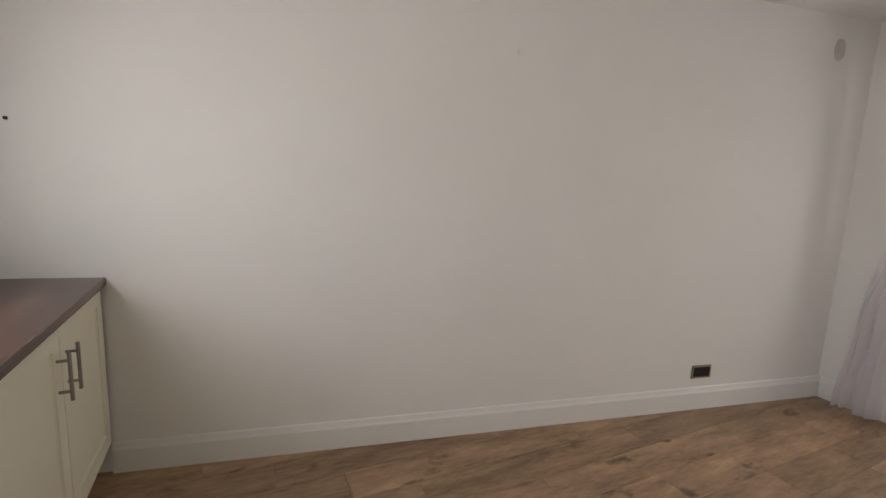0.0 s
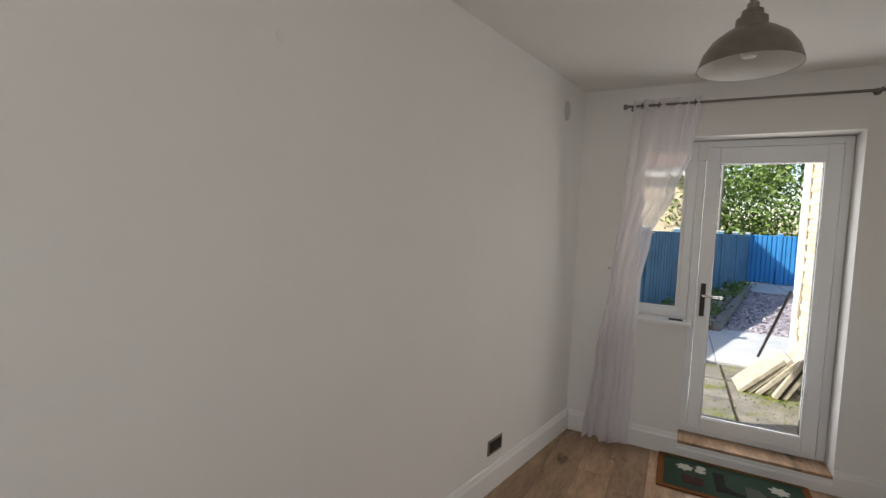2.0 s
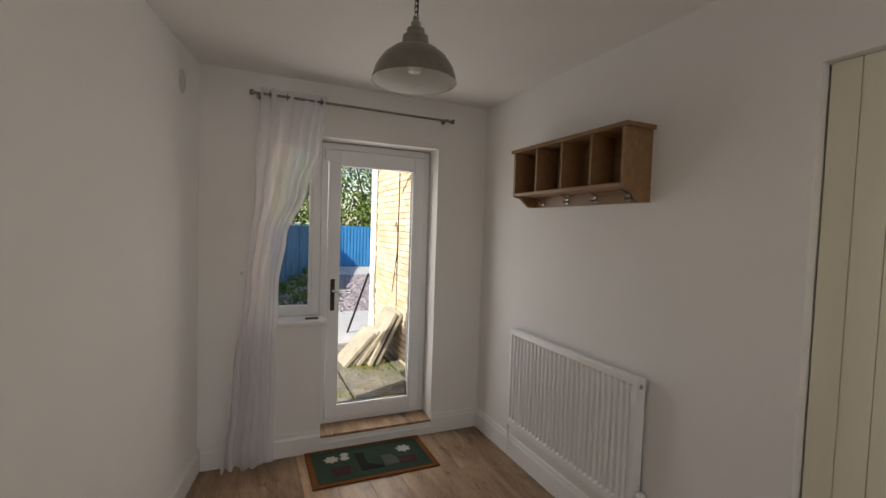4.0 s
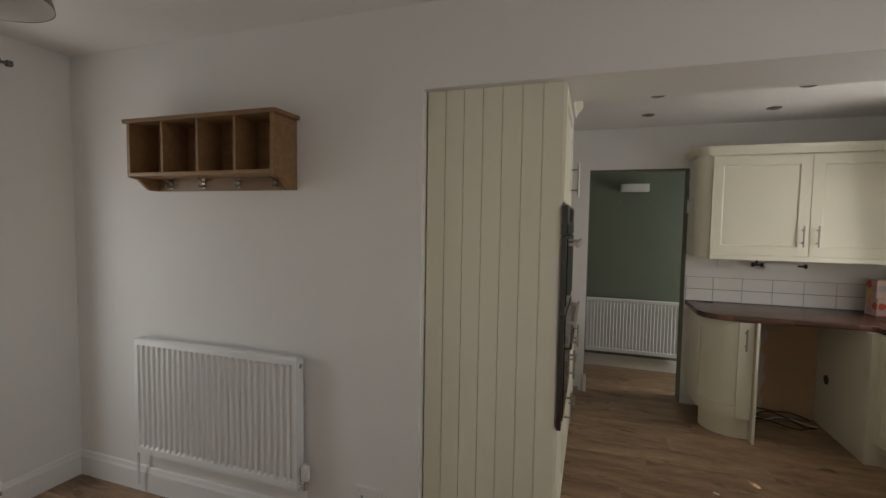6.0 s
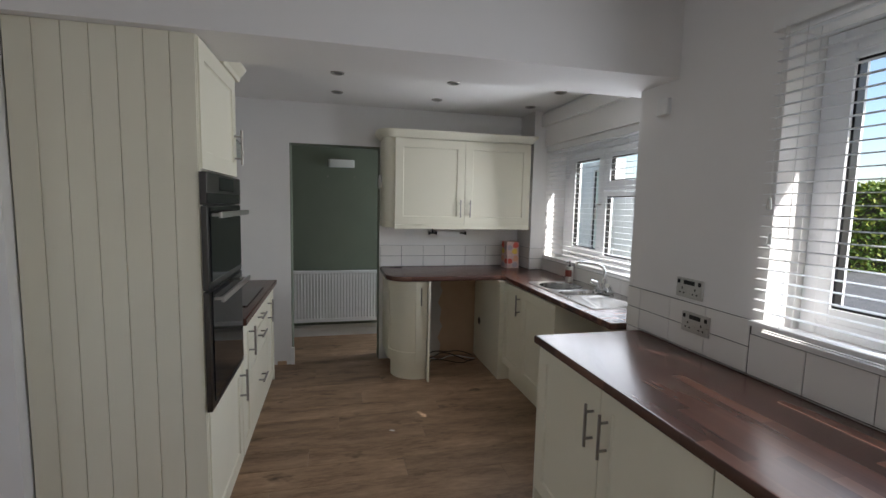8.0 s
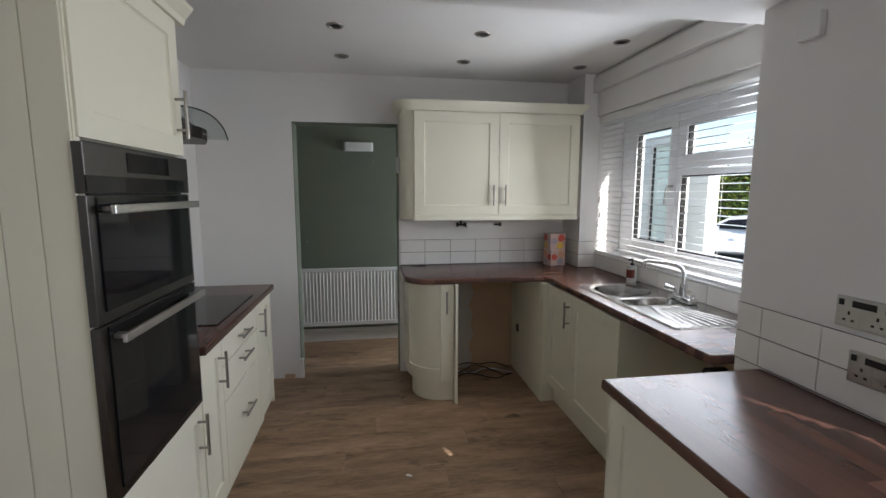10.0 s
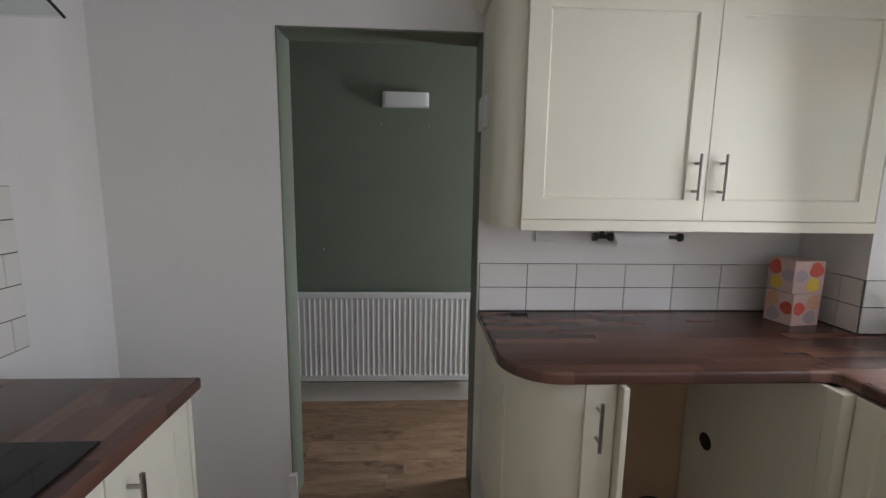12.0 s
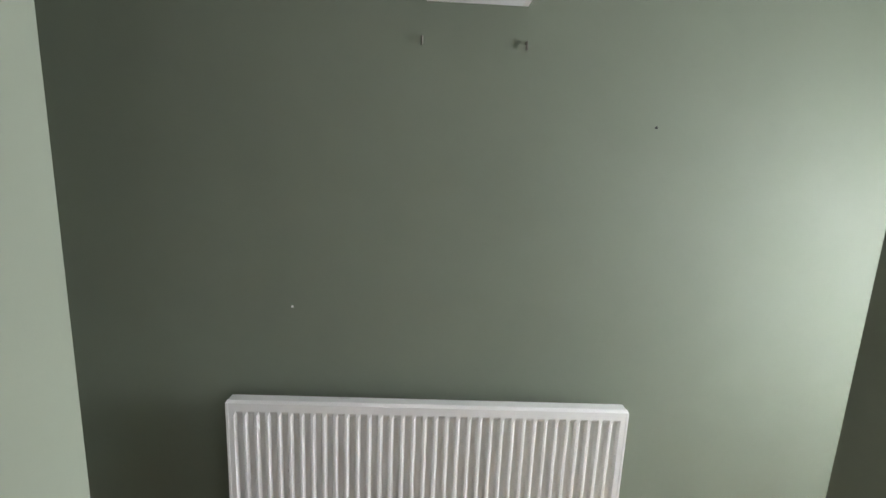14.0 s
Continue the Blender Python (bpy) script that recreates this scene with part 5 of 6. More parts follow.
ROOFT = painted("roof_tiles", (0.16, 0.10, 0.08), 0.8, 30, 0.4, 0.2)
WHITEB = painted("white_board", (0.78, 0.78, 0.76), 0.5, 50, 0.05, 0.03)

gr = bmesh.new()
rows = [[gr.verts.new((x, y, z)) for x, z in ((-80, -0.30), (7, -0.30), (11, -0.75), (90, -0.75), (90, -1.2), (-80, -1.2))] for y in (-80, 110)]
for i in range(6):
    gr.faces.new((rows[0][i], rows[0][(i + 1) % 6], rows[1][(i + 1) % 6], rows[1][i]))
gr.faces.new(rows[0][::-1])
gr.faces.new(rows[1])
bmesh.ops.recalc_face_normals(gr, faces=gr.faces)
structure("ground", gr, EARTH, "bare earth ground reaching to the distance")
structure("ground_garden", boxes((-16.0, -6.0, -0.295, -0.29, 9.0, -0.075)), EARTH, "garden soil between the paved areas")
rd_ = bmesh.new()
rows = [[rd_.verts.new((x, y, z)) for x, z in ((5.5, -0.22), (7, -0.22), (11, -0.67), (30, -0.67), (30, -0.745), (11, -0.745), (7, -0.295), (5.5, -0.295))] for y in (-12, 30)]
for i in range(8):
    rd_.faces.new((rows[0][i], rows[0][(i + 1) % 8], rows[1][(i + 1) % 8], rows[1][i]))
rd_.faces.new(rows[0][::-1])
rd_.faces.new(rows[1])
bmesh.ops.recalc_face_normals(rd_, faces=rd_.faces)
structure("road", rd_, ground_material("tarmac", (0.10, 0.10, 0.10), (0.17, 0.165, 0.16), (0.2, 0.19, 0.18), 0.62, 4), "pale tarmac drive")

rng = random.Random(4)
# old broken paving by the door
pv = tagged(thing("pavement_old", pose(0, 0, 0), "worn mossy paving slabs outside the garden door", "paving"), kind="structure")
for i in range(4):
    for j in range(7):
        x0, y0 = -0.92 - i * 0.65, -1.9 + j * 0.62
        j_ = lambda: rng.uniform(-0.006, 0.006)
        pts = [(x0 + 0.01 + j_(), y0 + 0.01 + j_()), (x0 + 0.63 + j_(), y0 + 0.01 + j_()), (x0 + 0.63 + j_(), y0 + 0.60 + j_()), (x0 + 0.01 + j_(), y0 + 0.60 + j_())]
        if max(p[1] for p in pts) > 1.93:
            pts = [(a, min(c, 1.93)) for a, c in pts]
        part("slab", prism(bmesh.new(), pts, -0.085, -0.05 + rng.uniform(-0.008, 0.008)), OLDSLAB, pv)
pv = tagged(thing("pavement_patio", pose(0, 0, 0), "pale grey patio slabs", "paving"), kind="structure")
for i in range(3):
    for j in range(6):
        x0, y0 = -3.66 - i * 0.74, -1.6 + j * 0.92
        part("slab", boxes((x0, y0, -0.085, x0 + 0.73, y0 + 0.91, -0.045 + rng.uniform(-0.002, 0.002)), bevel=0.004), PALESLAB, pv)
pv = tagged(thing("pavement_back", pose(0, 0, 0), "grey paving at the end of the garden", "paving"), kind="structure")
for i in range(3):
    for j in range(5):
        part("slab", boxes((-14.1 + i * 0.93, 1.6 + j * 0.93, -0.085, -13.2 + i * 0.93, 2.5 + j * 0.93, -0.04), bevel=0.004), PALESLAB, pv)


def scatter(name, n, place, size, material, label, category, kind="stuff", seed=1, flat=0.35, parent=None):
    """Many small tilted chips or leaves in one mesh."""
    r = np.random.default_rng(seed)
    c = place(r, n)
    k = len(c)
    s = size * r.uniform(0.55, 1.3, (k, 1))
    a = r.normal(size=(k, 3))
    a /= np.linalg.norm(a, axis=1)[:, None]
    up = r.normal(size=(k, 3))
    up[:, 2] += 1 / max(flat, 1e-3) - 1
    up /= np.linalg.norm(up, axis=1)[:, None]
    u_ = np.cross(up, a)
    u_ /= np.linalg.norm(u_, axis=1)[:, None]
    w_ = np.cross(up, u_)
    q = np.stack([c - u_ * s - w_ * s * 0.1, c + w_ * s * 0.55 + up * s * 0.12, c + u_ * s + w_ * s * 0.1, c - w_ * s * 0.55 - up * s * 0.05], 1).reshape(-1, 3)
    me = bpy.data.meshes.new(name)
    me.from_pydata(q.tolist(), [], np.arange(4 * k).reshape(-1, 4).tolist())
    me.materials.append(material)
    ob = new(name, me)
    if parent is not None:
        ob.parent = parent
        return tagged(ob, label)
    return tagged(ob, label, category, "", kind)


def leaf_material(name, c0, c1, c2):
    m, n, l, b = nodes_of(name, 0.5, 0, 0.3)
    g = n.new("ShaderNodeNewGeometry")
    big = tex_noise(n, l, 0.9, 3, coords(n, l))
    add = n.new("ShaderNodeMath")
    add.operation = 'MULTIPLY_ADD'
    add.inputs[1].default_value = 0.55
    l.new(g.outputs["Random Per Island"], add.inputs[0])
    sc = n.new("ShaderNodeMath")
    sc.operation = 'MULTIPLY'
    sc.inputs[1].default_value = 0.45
    l.new(big.outputs["Fac"], sc.inputs[0])
    l.new(sc.outputs[0], add.inputs[2])
    l.new(ramp(n, l, add.outputs[0], [(0.15, c0), (0.5, c1), (0.85, c2)]).outputs["Color"], b.inputs["Base Color"])
    return m


LEAF = leaf_material("leaf_green", (0.045, 0.085, 0.018), (0.10, 0.18, 0.04), (0.20, 0.28, 0.08))
LEAFY = leaf_material("leaf_hedge", (0.06, 0.11, 0.02), (0.14, 0.21, 0.035), (0.34, 0.32, 0.06))
CHIP = leaf_material("slate_chip", (0.18, 0.165, 0.195), (0.32, 0.305, 0.345), (0.50, 0.48, 0.53))
PEBBLE = leaf_material("pale_pebble", (0.25, 0.24, 0.2), (0.42, 0.41, 0.36), (0.62, 0.6, 0.55))
BARK = painted("bark", (0.09, 0.07, 0.05), 0.9, 30, 0.6, 0.3)


def edge_y(x):
    return 1.33 + (x + 4.9) * -0.174


structure("ground_gravel", prism(bmesh.new(), [(-5.15, edge_y(-5.15)), (-11.4, edge_y(-11.4)), (-11.4, 6.0), (-5.15, 6.0)], -0.09, -0.06), SLATE, "bed of grey slate chippings")


def on_gravel(r, n):
    x = r.uniform(-11.4, -5.1, n)
    y = edge_y(x) + r.uniform(0.0, 1.0, n) ** 1.2 * 3.2
    return np.stack([x, y, np.full(n, -0.052) + r.uniform(-0.006, 0.008, n)], 1)


scatter("slate_chippings", 9000, on_gravel, 0.032, CHIP, "purple-grey slate chippings", "gravel", seed=3, flat=0.3)
ed = thing("bed_edging", pose(0, 0, 0), "grey timber sleepers edging the planted bed", "edging")
for k in range(4):
    xa, xb = -4.9 - k * 1.68, -4.9 - (k + 1) * 1.68 + 0.01
    part("sleeper", prism(bmesh.new(), [(xa, edge_y(xa) - 0.10), (xb, edge_y(xb) - 0.10), (xb, edge_y(xb)), (xa, edge_y(xa))], -0.09, 0.10), SLEEPER, ed)


def fence_y(x):
    return 0.47 - 0.287 * (x + 6.6)


def on_bed(r, n):
    x = r.uniform(-12, -4.9, n)
    y = fence_y(x) + (edge_y(x) - 0.1 - fence_y(x)) * r.uniform(0.05, 0.97, n)
    return np.stack([x, y, np.full(n, 0.03)], 1)


structure("ground_bed", prism(bmesh.new(), [(-4.9, fence_y(-4.9)), (-12, fence_y(-12)), (-12, edge_y(-12) - 0.1), (-4.9, edge_y(-4.9) - 0.1)], -0.09, 0.02), EARTH, "raised planted bed")
scatter("bed_pebbles", 2500, on_bed, 0.03, PEBBLE, "pale pebbles in the planted bed", "pebbles", seed=5, flat=0.4)


def on_plants(r, n):
    c = on_bed(r, 26)
    p = c[r.integers(0, len(c), n)] + r.normal(size=(n, 3)) * (0.13, 0.10, 0.07)
    p[:, 2] = np.abs(p[:, 2]) + 0.02
    return p


scatter("bed_plants", 2600, on_plants, 0.035, LEAF, "low green plants in the bed", "plants", seed=6, flat=0.9)
scatter("moss_tufts", 1500, lambda r, n: np.stack([r.uniform(-2.8, -0.6, n), 1.93 - np.abs(r.normal(0, 0.35, n)), np.full(n, -0.047)], 1), 0.012, LEAF, "weeds and moss along the brick wall", "weeds", seed=8, flat=0.7)


def board_fence(name, p0, p1, top, n, material, label):
    """Feather-edge boards, posts and a capping rail from p0 to p1."""
    p0, p1 = Vector(p0), Vector(p1)
    d = p1 - p0
    ang = math.degrees(math.atan2(d.y, d.x))
    f = thing(name, pose(p0.x, p0.y, -0.08, 0, 0, ang), label, "fence")
    w = d.length / n
    h = top + 0.08
    bd = prism(bmesh.new(), [(0, 0), (w, 0), (w, 0.010), (w * 0.84, 0.010), (w * 0.80, 0.042), (w * 0.06, 0.046), (0, 0.010)], 0.05, h - 0.03)
    me = finish(bd, "board", material)
    for i in range(n):
        o = new("board", me)
        o.parent = f
        o.location = (i * w, 0, rng.uniform(-0.006, 0.006))
    me = finish(boxes((-0.05, -0.07, 0, 0.05, 0.065, h + 0.05), bevel=0.006), "post", material)
    cap = finish(boxes((-0.065, -0.085, h + 0.05, 0.065, 0.08, h + 0.085), bevel=0.01), "post_cap", PALESLAB)
    for i in range(int(d.length / 1.83) + 1):
        o = new("post", me)
        o.parent = f
        o.location = (i * 1.83, 0, 0)
        o = new("post_cap", cap)
        o.parent = f
        o.location = (i * 1.83, 0, 0)
    part("capping_rail", boxes((0, -0.03, h - 0.03, d.length, 0.04, h), bevel=0.004), material, f)
    part("rail", boxes((0, -0.05, 0.35, d.length, -0.0, 0.43)), material, f)
    part("rail", boxes((0, -0.05, h - 0.5, d.length, -0.0, h - 0.42)), material, f)
    return f


board_fence("garden_fence", (-14.2, fence_y(-14.2)), (-0.7, fence_y(-0.7)), 1.5, 82, BLUEFENCE, "blue-painted board fence along the garden")
board_fence("garden_fence", (-14.25, 9.0), (-14.25, fence_y(-14.2)), 1.52, 50, BLUEPALE, "bright blue fence closing the garden")


def tree(m, h, spread, n, material, label, seed):
    r = np.random.default_rng(seed)
    t = thing("tree", m, label, "tree")
    b = bmesh.new()
    rod(b, (0, 0, -0.3), (0.1, 0.05, h * 0.55), 0.16, 10, 0.07)
    for k in range(7):
        a = 2 * math.pi * k / 7 + 0.4
        z0 = h * (0.25 + 0.045 * k)
        rod(b, (0.05, 0.02, z0), (spread * 0.6 * math.cos(a), spread * 0.6 * math.sin(a), z0 + h * 0.28), 0.055, 7, 0.015)
    part("trunk", b, BARK, t)
    cl = r.normal(size=(70, 3))
    cl /= np.linalg.norm(cl, axis=1)[:, None]
    cl *= r.uniform(0.45, 1.0, (70, 1)) ** 0.5
    cl = cl * (spread, spread, h * 0.42) + (0, 0, h * 0.6)

    def crown(r_, k):
        return cl[r_.integers(0, 70, k)] + r_.normal(size=(k, 3)) * (spread * 0.16, spread * 0.16, h * 0.07)

    scatter("crown", n, crown, 0.085, material, "", "", seed=seed, flat=0.9, parent=t)
    return t


tree(pose(-17.6, 5.2, -0.3), 6.0, 2.6, 9000, LEAF, "dense green garden tree behind the fence", 11)
tree(pose(-18.6, 2.3, -0.3), 5.0, 2.1, 7000, LEAF, "bushy green tree behind the fence", 12)
tree(pose(-19.5, 8.8, -0.3), 6.5, 2.8, 7000, LEAF, "tall green tree beyond the garden", 13)

# brick outhouse
oh = thing("brick_outhouse", pose(0, 0, 0), "buff brick outhouse wall with a white corner board", "building")
part("core", boxes((-3.15, 1.962, -0.3, -0.30, 4.6, 3.3)), MORTAR, oh)
part("roof", boxes((-3.35, 1.80, 3.3, -0.30, 4.7, 3.42), bevel=0.01), ROOFT, oh)
part("corner_board", boxes((-3.28, 1.90, -0.08, -3.152, 2.06, 3.3), bevel=0.006), WHITEB, oh, "white corner board")
b = bmesh.new()
tube(b, [(-3.14, 1.93, 3.2), (-3.14, 1.93, 1.2), (-3.14, 1.93, 0.6), (-3.12, 1.91, 0.45), (-3.14, 1.93, 0.3), (-3.14, 1.93, -0.05)], 0.018, 8)
part("pipe", b, WHITEB, oh, "white waste pipe", True)
b = bmesh.new()
tube(b, [(-2.12, 1.938, 3.2), (-2.11, 1.938, 2.0), (-2.13, 1.938, 1.2), (-2.11, 1.938, 0.25), (-2.16, 1.93, 0.18)], 0.006, 6)
tube(b, [(-2.25, 1.938, 1.55), (-2.16, 1.925, 1.60), (-2.08, 1.925, 1.45), (-2.12, 1.925, 1.15), (-2.24, 1.93, 0.85), (-2.30, 1.935, 0.72), (-2.22, 1.93, 0.9), (-2.12, 1.93, 1.2)], 0.005, 6)
tube(b, [(-2.00, 1.938, 1.95), (-1.80, 1.935, 2.08), (-1.55, 1.938, 2.2)], 0.005, 6)
part("cable", b, DARKMETAL, oh, "loose dark cable hanging down the wall", True)

# stored slabs leaning on the brick wall
for k in range(6):
    w, h = (0.40, 0.50) if k < 4 else (0.45, 0.66)
    y0 = 1.27 + 0.074 * k if k < 4 else 1.545 + 0.075 * (k - 4)
    m = pose(-1.90 - 0.02 * (k % 2) + (0.05 if k > 3 else 0), y0, -0.045, 0, 0, 3 - 2 * (k % 3)) @ pose(0, 0, 0, -44 + 2.5 * k if k < 4 else -27, 0, 0)
    st = solid("paving_slab", boxes((-w, 0, 0, 0, 0.042, h), bevel=0.006), STACKSLAB, "cream paving slab leaning on a stack by the wall", "slab", "", "stored paving slabs")
    st.matrix_world = m
solid("garden_pole", rods(((-3.5, 1.64, -0.05), (-3.22, 1.87, 0.86), 0.016)), DARKMETAL, "dark metal pole leaning by the stored slabs", "pole")

# neighbouring house
nh = thing("neighbour_house", pose(-23, -5.5, -0.3), "buff rendered house with white fascia beyond the fence", "house")
part("wall", boxes((0, 0, 0, 5, 7.2, 4.1)), RENDER, nh)
part("fascia", boxes((-0.2, -0.2, 4.1, 5.25, 7.4, 4.5), bevel=0.01), WHITEB, nh)
b = bmesh.new()
v = [b.verts.new(p) for p in ((-0.3, -0.3, 4.5), (5.35, -0.3, 4.5), (5.35, 7.5, 4.5), (-0.3, 7.5, 4.5), (2.5, -0.3, 6.4), (2.5, 7.5, 6.4))]
for f in ((0, 1, 4), (1, 2, 5, 4), (2, 3, 5), (3, 0, 4, 5), (3, 2, 1, 0)):
    b.faces.new([v[i] for i in f])
part("roof", b, ROOFT, nh)
for y in (0.9,):
    wv = part("window", boxes((4.97, y, 2.2, 5.03, y + 1.1, 3.4), bevel=0.01), WHITEB, nh)
    part("pane", boxes((5.03, y + 0.09, 2.29, 5.036, y + 0.51, 3.31), (5.03, y + 0.59, 2.29, 5.036, y + 1.01, 3.31)), OVENGLASS, wv)
solid("lamp_post", rods(((-15.6, 1.9, -0.3), (-15.6, 1.9, 5.5), 0.05)), SLEEPER, "grey post behind the fence", "post")

# ---------------------------------------------------------------- outside, drive side
# side entrance with a frosted light
FROST = painted("frosted_pale_green", (0.76, 0.86, 0.83), 0.35, 60, 0.05, 0.04)
gt = thing("side_entrance", pose(6.5, 4.50, -0.22), "white side entrance panel with a frosted pale green pane", "entrance")
part("post", boxes((-0.03, -0.02, 0, 0.09, 0.17, 2.05), bevel=0.006), WHITEB, gt, "white square post")
part("post", boxes((-0.03, 0.37, 0, 0.09, 0.45, 2.32), bevel=0.006), WHITEB, gt, "white square post")
part("post", boxes((-0.03, 0.86, 0, 0.09, 1.45, 2.32), bevel=0.006), WHITEB, gt, "white square post")
part("top_rail", boxes((-0.025, 0.45, 2.21, 0.085, 0.86, 2.32), bevel=0.004), WHITEB, gt)
part("lower_panel", boxes((-0.01, 0.17, 0, 0.06, 0.37, 2.0), (-0.01, 0.45, 0, 0.06, 0.86, 0.55), bevel=0.004), WHITEB, gt)
part("frosted_pane", boxes((0.01, 0.475, 0.55, 0.03, 0.835, 2.21)), FROST, gt, "frosted pale green pane")
for y in (0.45, 0.835):
    part("seal", boxes((-0.002, y, 0.55, 0.04, y + 0.025, 2.21)), BLACK, gt, "dark rubber seal")
part("handle", boxes((-0.06, 0.39, 1.15, -0.03, 0.42, 1.31), bevel=0.004), DARKMETAL, gt)


def car(m, paint, label):
    c = thing("car", m, label, "car")
    prof = [(-2.1, 0.28), (-2.15, 0.55), (-2.05, 0.80), (-1.75, 0.92), (-1.0, 0.98), (-0.35, 1.38), (0.3, 1.46), (1.1, 1.42), (1.75, 1.08), (2.05, 0.98), (2.12, 0.6), (2.08, 0.30)]
    b = bmesh.new()
    rows = []
    for y, sx, sz in ((-0.86, 0.96, 0.94), (-0.80, 1.0, 1.0), (0.80, 1.0, 1.0), (0.86, 0.96, 0.94)):
        rows.append([b.verts.new((x * sx, (y if z < 1.0 else y * 0.80), z * sz if z > 0.5 else z)) for x, z in prof])
    k = len(prof)
    for a, d_ in zip(rows, rows[1:]):
        for i in range(k):
            b.faces.new((a[i], a[(i + 1) % k], d_[(i + 1) % k], d_[i]))
    b.faces.new(rows[0][::-1])
    b.faces.new(rows[-1])
    bmesh.ops.recalc_face_normals(b, faces=b.faces)
    body = part("body", b, paint, c, "", True)
    for s in (-1, 1):
        b = bmesh.new()
        for q in ([(-0.86, 1.02), (-0.32, 1.31), (0.28, 1.36), (0.28, 1.02)], [(0.34, 1.02), (0.34, 1.36), (1.02, 1.33), (1.55, 1.05)]):
            lo_ = [b.verts.new((x, s * (0.87 - 0.42 * (z - 0.98)), z)) for x, z in q]
            hi_ = [b.verts.new((x, s * (0.83 - 0.42 * (z - 0.98)), z)) for x, z in q]
            ring_faces(b, lo_, hi_)
            b.faces.new(lo_)
        bmesh.ops.recalc_face_normals(b, faces=b.faces)
        part("side_window", b, OVENGLASS, c, "dark side windows")
        part("mirror", boxes((-0.75, s * 0.98 - 0.07, 0.98, -0.6, s * 0.98 + 0.07, 1.1), bevel=0.02), paint, c)
        for x in (-1.32, 1.32):
            wv = part("wheel", rods(((x, s * 0.70, 0.31), (x, s * 0.89, 0.31), 0.31, 24)), BLACK, c, "black tyre", True)
            part("rim", rods(((x, s * 0.885, 0.31), (x, s * 0.90, 0.31), 0.20, 20)), STEEL, wv, "alloy rim")
        part("headlight", boxes((-2.13, s * 0.55 - 0.16, 0.66, -1.98, s * 0.55 + 0.16, 0.80), bevel=0.03), CHROME, c)
        part("door_handle", boxes((-0.05, s * 0.862 - 0.01, 0.86, 0.12, s * 0.862 + 0.012, 0.885), bevel=0.005), CHROME, c)
    return c


CARW = painted("car_paint_white", (0.72, 0.74, 0.76), 0.15, 30, 0.0, 0.02)
car(pose(15.6, 13.85, -0.67, 0, 0, -47), CARW, "white car parked on the drive")


def hedge_place(length, thick, height):
    def f(r, n):
        p = np.stack([r.uniform(-length / 2, length / 2, n), r.uniform(-thick / 2, thick / 2, n), r.uniform(0, height, n)], 1)
        side = r.integers(0, 3, n)
        p[side == 0, 1] = -thick / 2 + r.normal(0, 0.07, (side == 0).sum())
        p[side == 1, 1] = -thick / 2 + r.normal(0, 0.12, (side == 1).sum())
        p[side == 2, 2] = height + r.normal(0, 0.09, (side == 2).sum()) + 0.12 * np.sin(p[side == 2, 0] * 1.3)
        return p
    return f


hg = thing("hedge", pose(19.0, 16.2, -0.67, 0, 0, -45), "clipped green and yellow hedge beyond the drive", "hedge")
part("stems", boxes((-9, -0.35, 0, 9, 0.35, 2.95)), BARK, hg)
scatter("leaves", 26000, hedge_place(18, 1.0, 3.12), 0.085, LEAFY, "", "", seed=21, flat=0.9, parent=hg)
tree(pose(25.8, 20.2, -0.75), 6.6, 2.7, 9000, leaf_material("leaf_golden", (0.10, 0.12, 0.02), (0.27, 0.24, 0.04), (0.50, 0.40, 0.08)), "distant yellow-green tree past the hedge", 31)
tree(pose(16, 27, -0.7), 5.0, 3.2, 5000, LEAF, "distant green tree past the hedge", 32)
solid("utility_pole", rods(((20.2, 17.3, -0.7), (20.2, 17.3, 7.5), 0.13)), SLEEPER, "grey timber utility pole past the hedge", "pole")

TEAL = painted("teal_sheet", (0.07, 0.26, 0.24), 0.6, 14, 0.5, 0.2)
sk = thing("garden_trailer", pose(15.4, 10.3, -0.67, 0, 0, -40), "low teal trailer with a grey drawbar on the drive", "trailer")
part("bed", boxes((-0.9, -0.55, 0.22, 0.9, 0.55, 0.48), bevel=0.03), TEAL, sk, "teal painted bed")
part("drawbar", rods(((-0.9, 0, 0.38), (-1.9, 0.1, 0.42), 0.04), ((-1.85, 0.1, 0.4), (-1.6, 0.1, 0.75), 0.03)), STEEL, sk)
for s_ in (-0.6, 0.6):
    part("wheel", rods(((0, s_ - 0.06, 0.24), (0, s_ + 0.06, 0.24), 0.24, 20)), BLACK, sk, "black tyre", True)
TIMBER = wood("rough_timber", (0.24, 0.15, 0.08), (0.46, 0.33, 0.20), (3, 3, 20), 0.8)
for k in range(5):
    st = solid("timber_board", boxes((-1.1, -0.1, 0, 1.1, 0.1, 0.05), bevel=0.004), TIMBER, "rough tan timber board lying in a pile", "board", "", "pile of timber boards")
    st.matrix_world = pose(12.9 + 0.05 * (k % 2), 10.4 + 0.03 * k, -0.67 + 0.0505 * k, 0, 0, -40 + 4 * (k % 3))

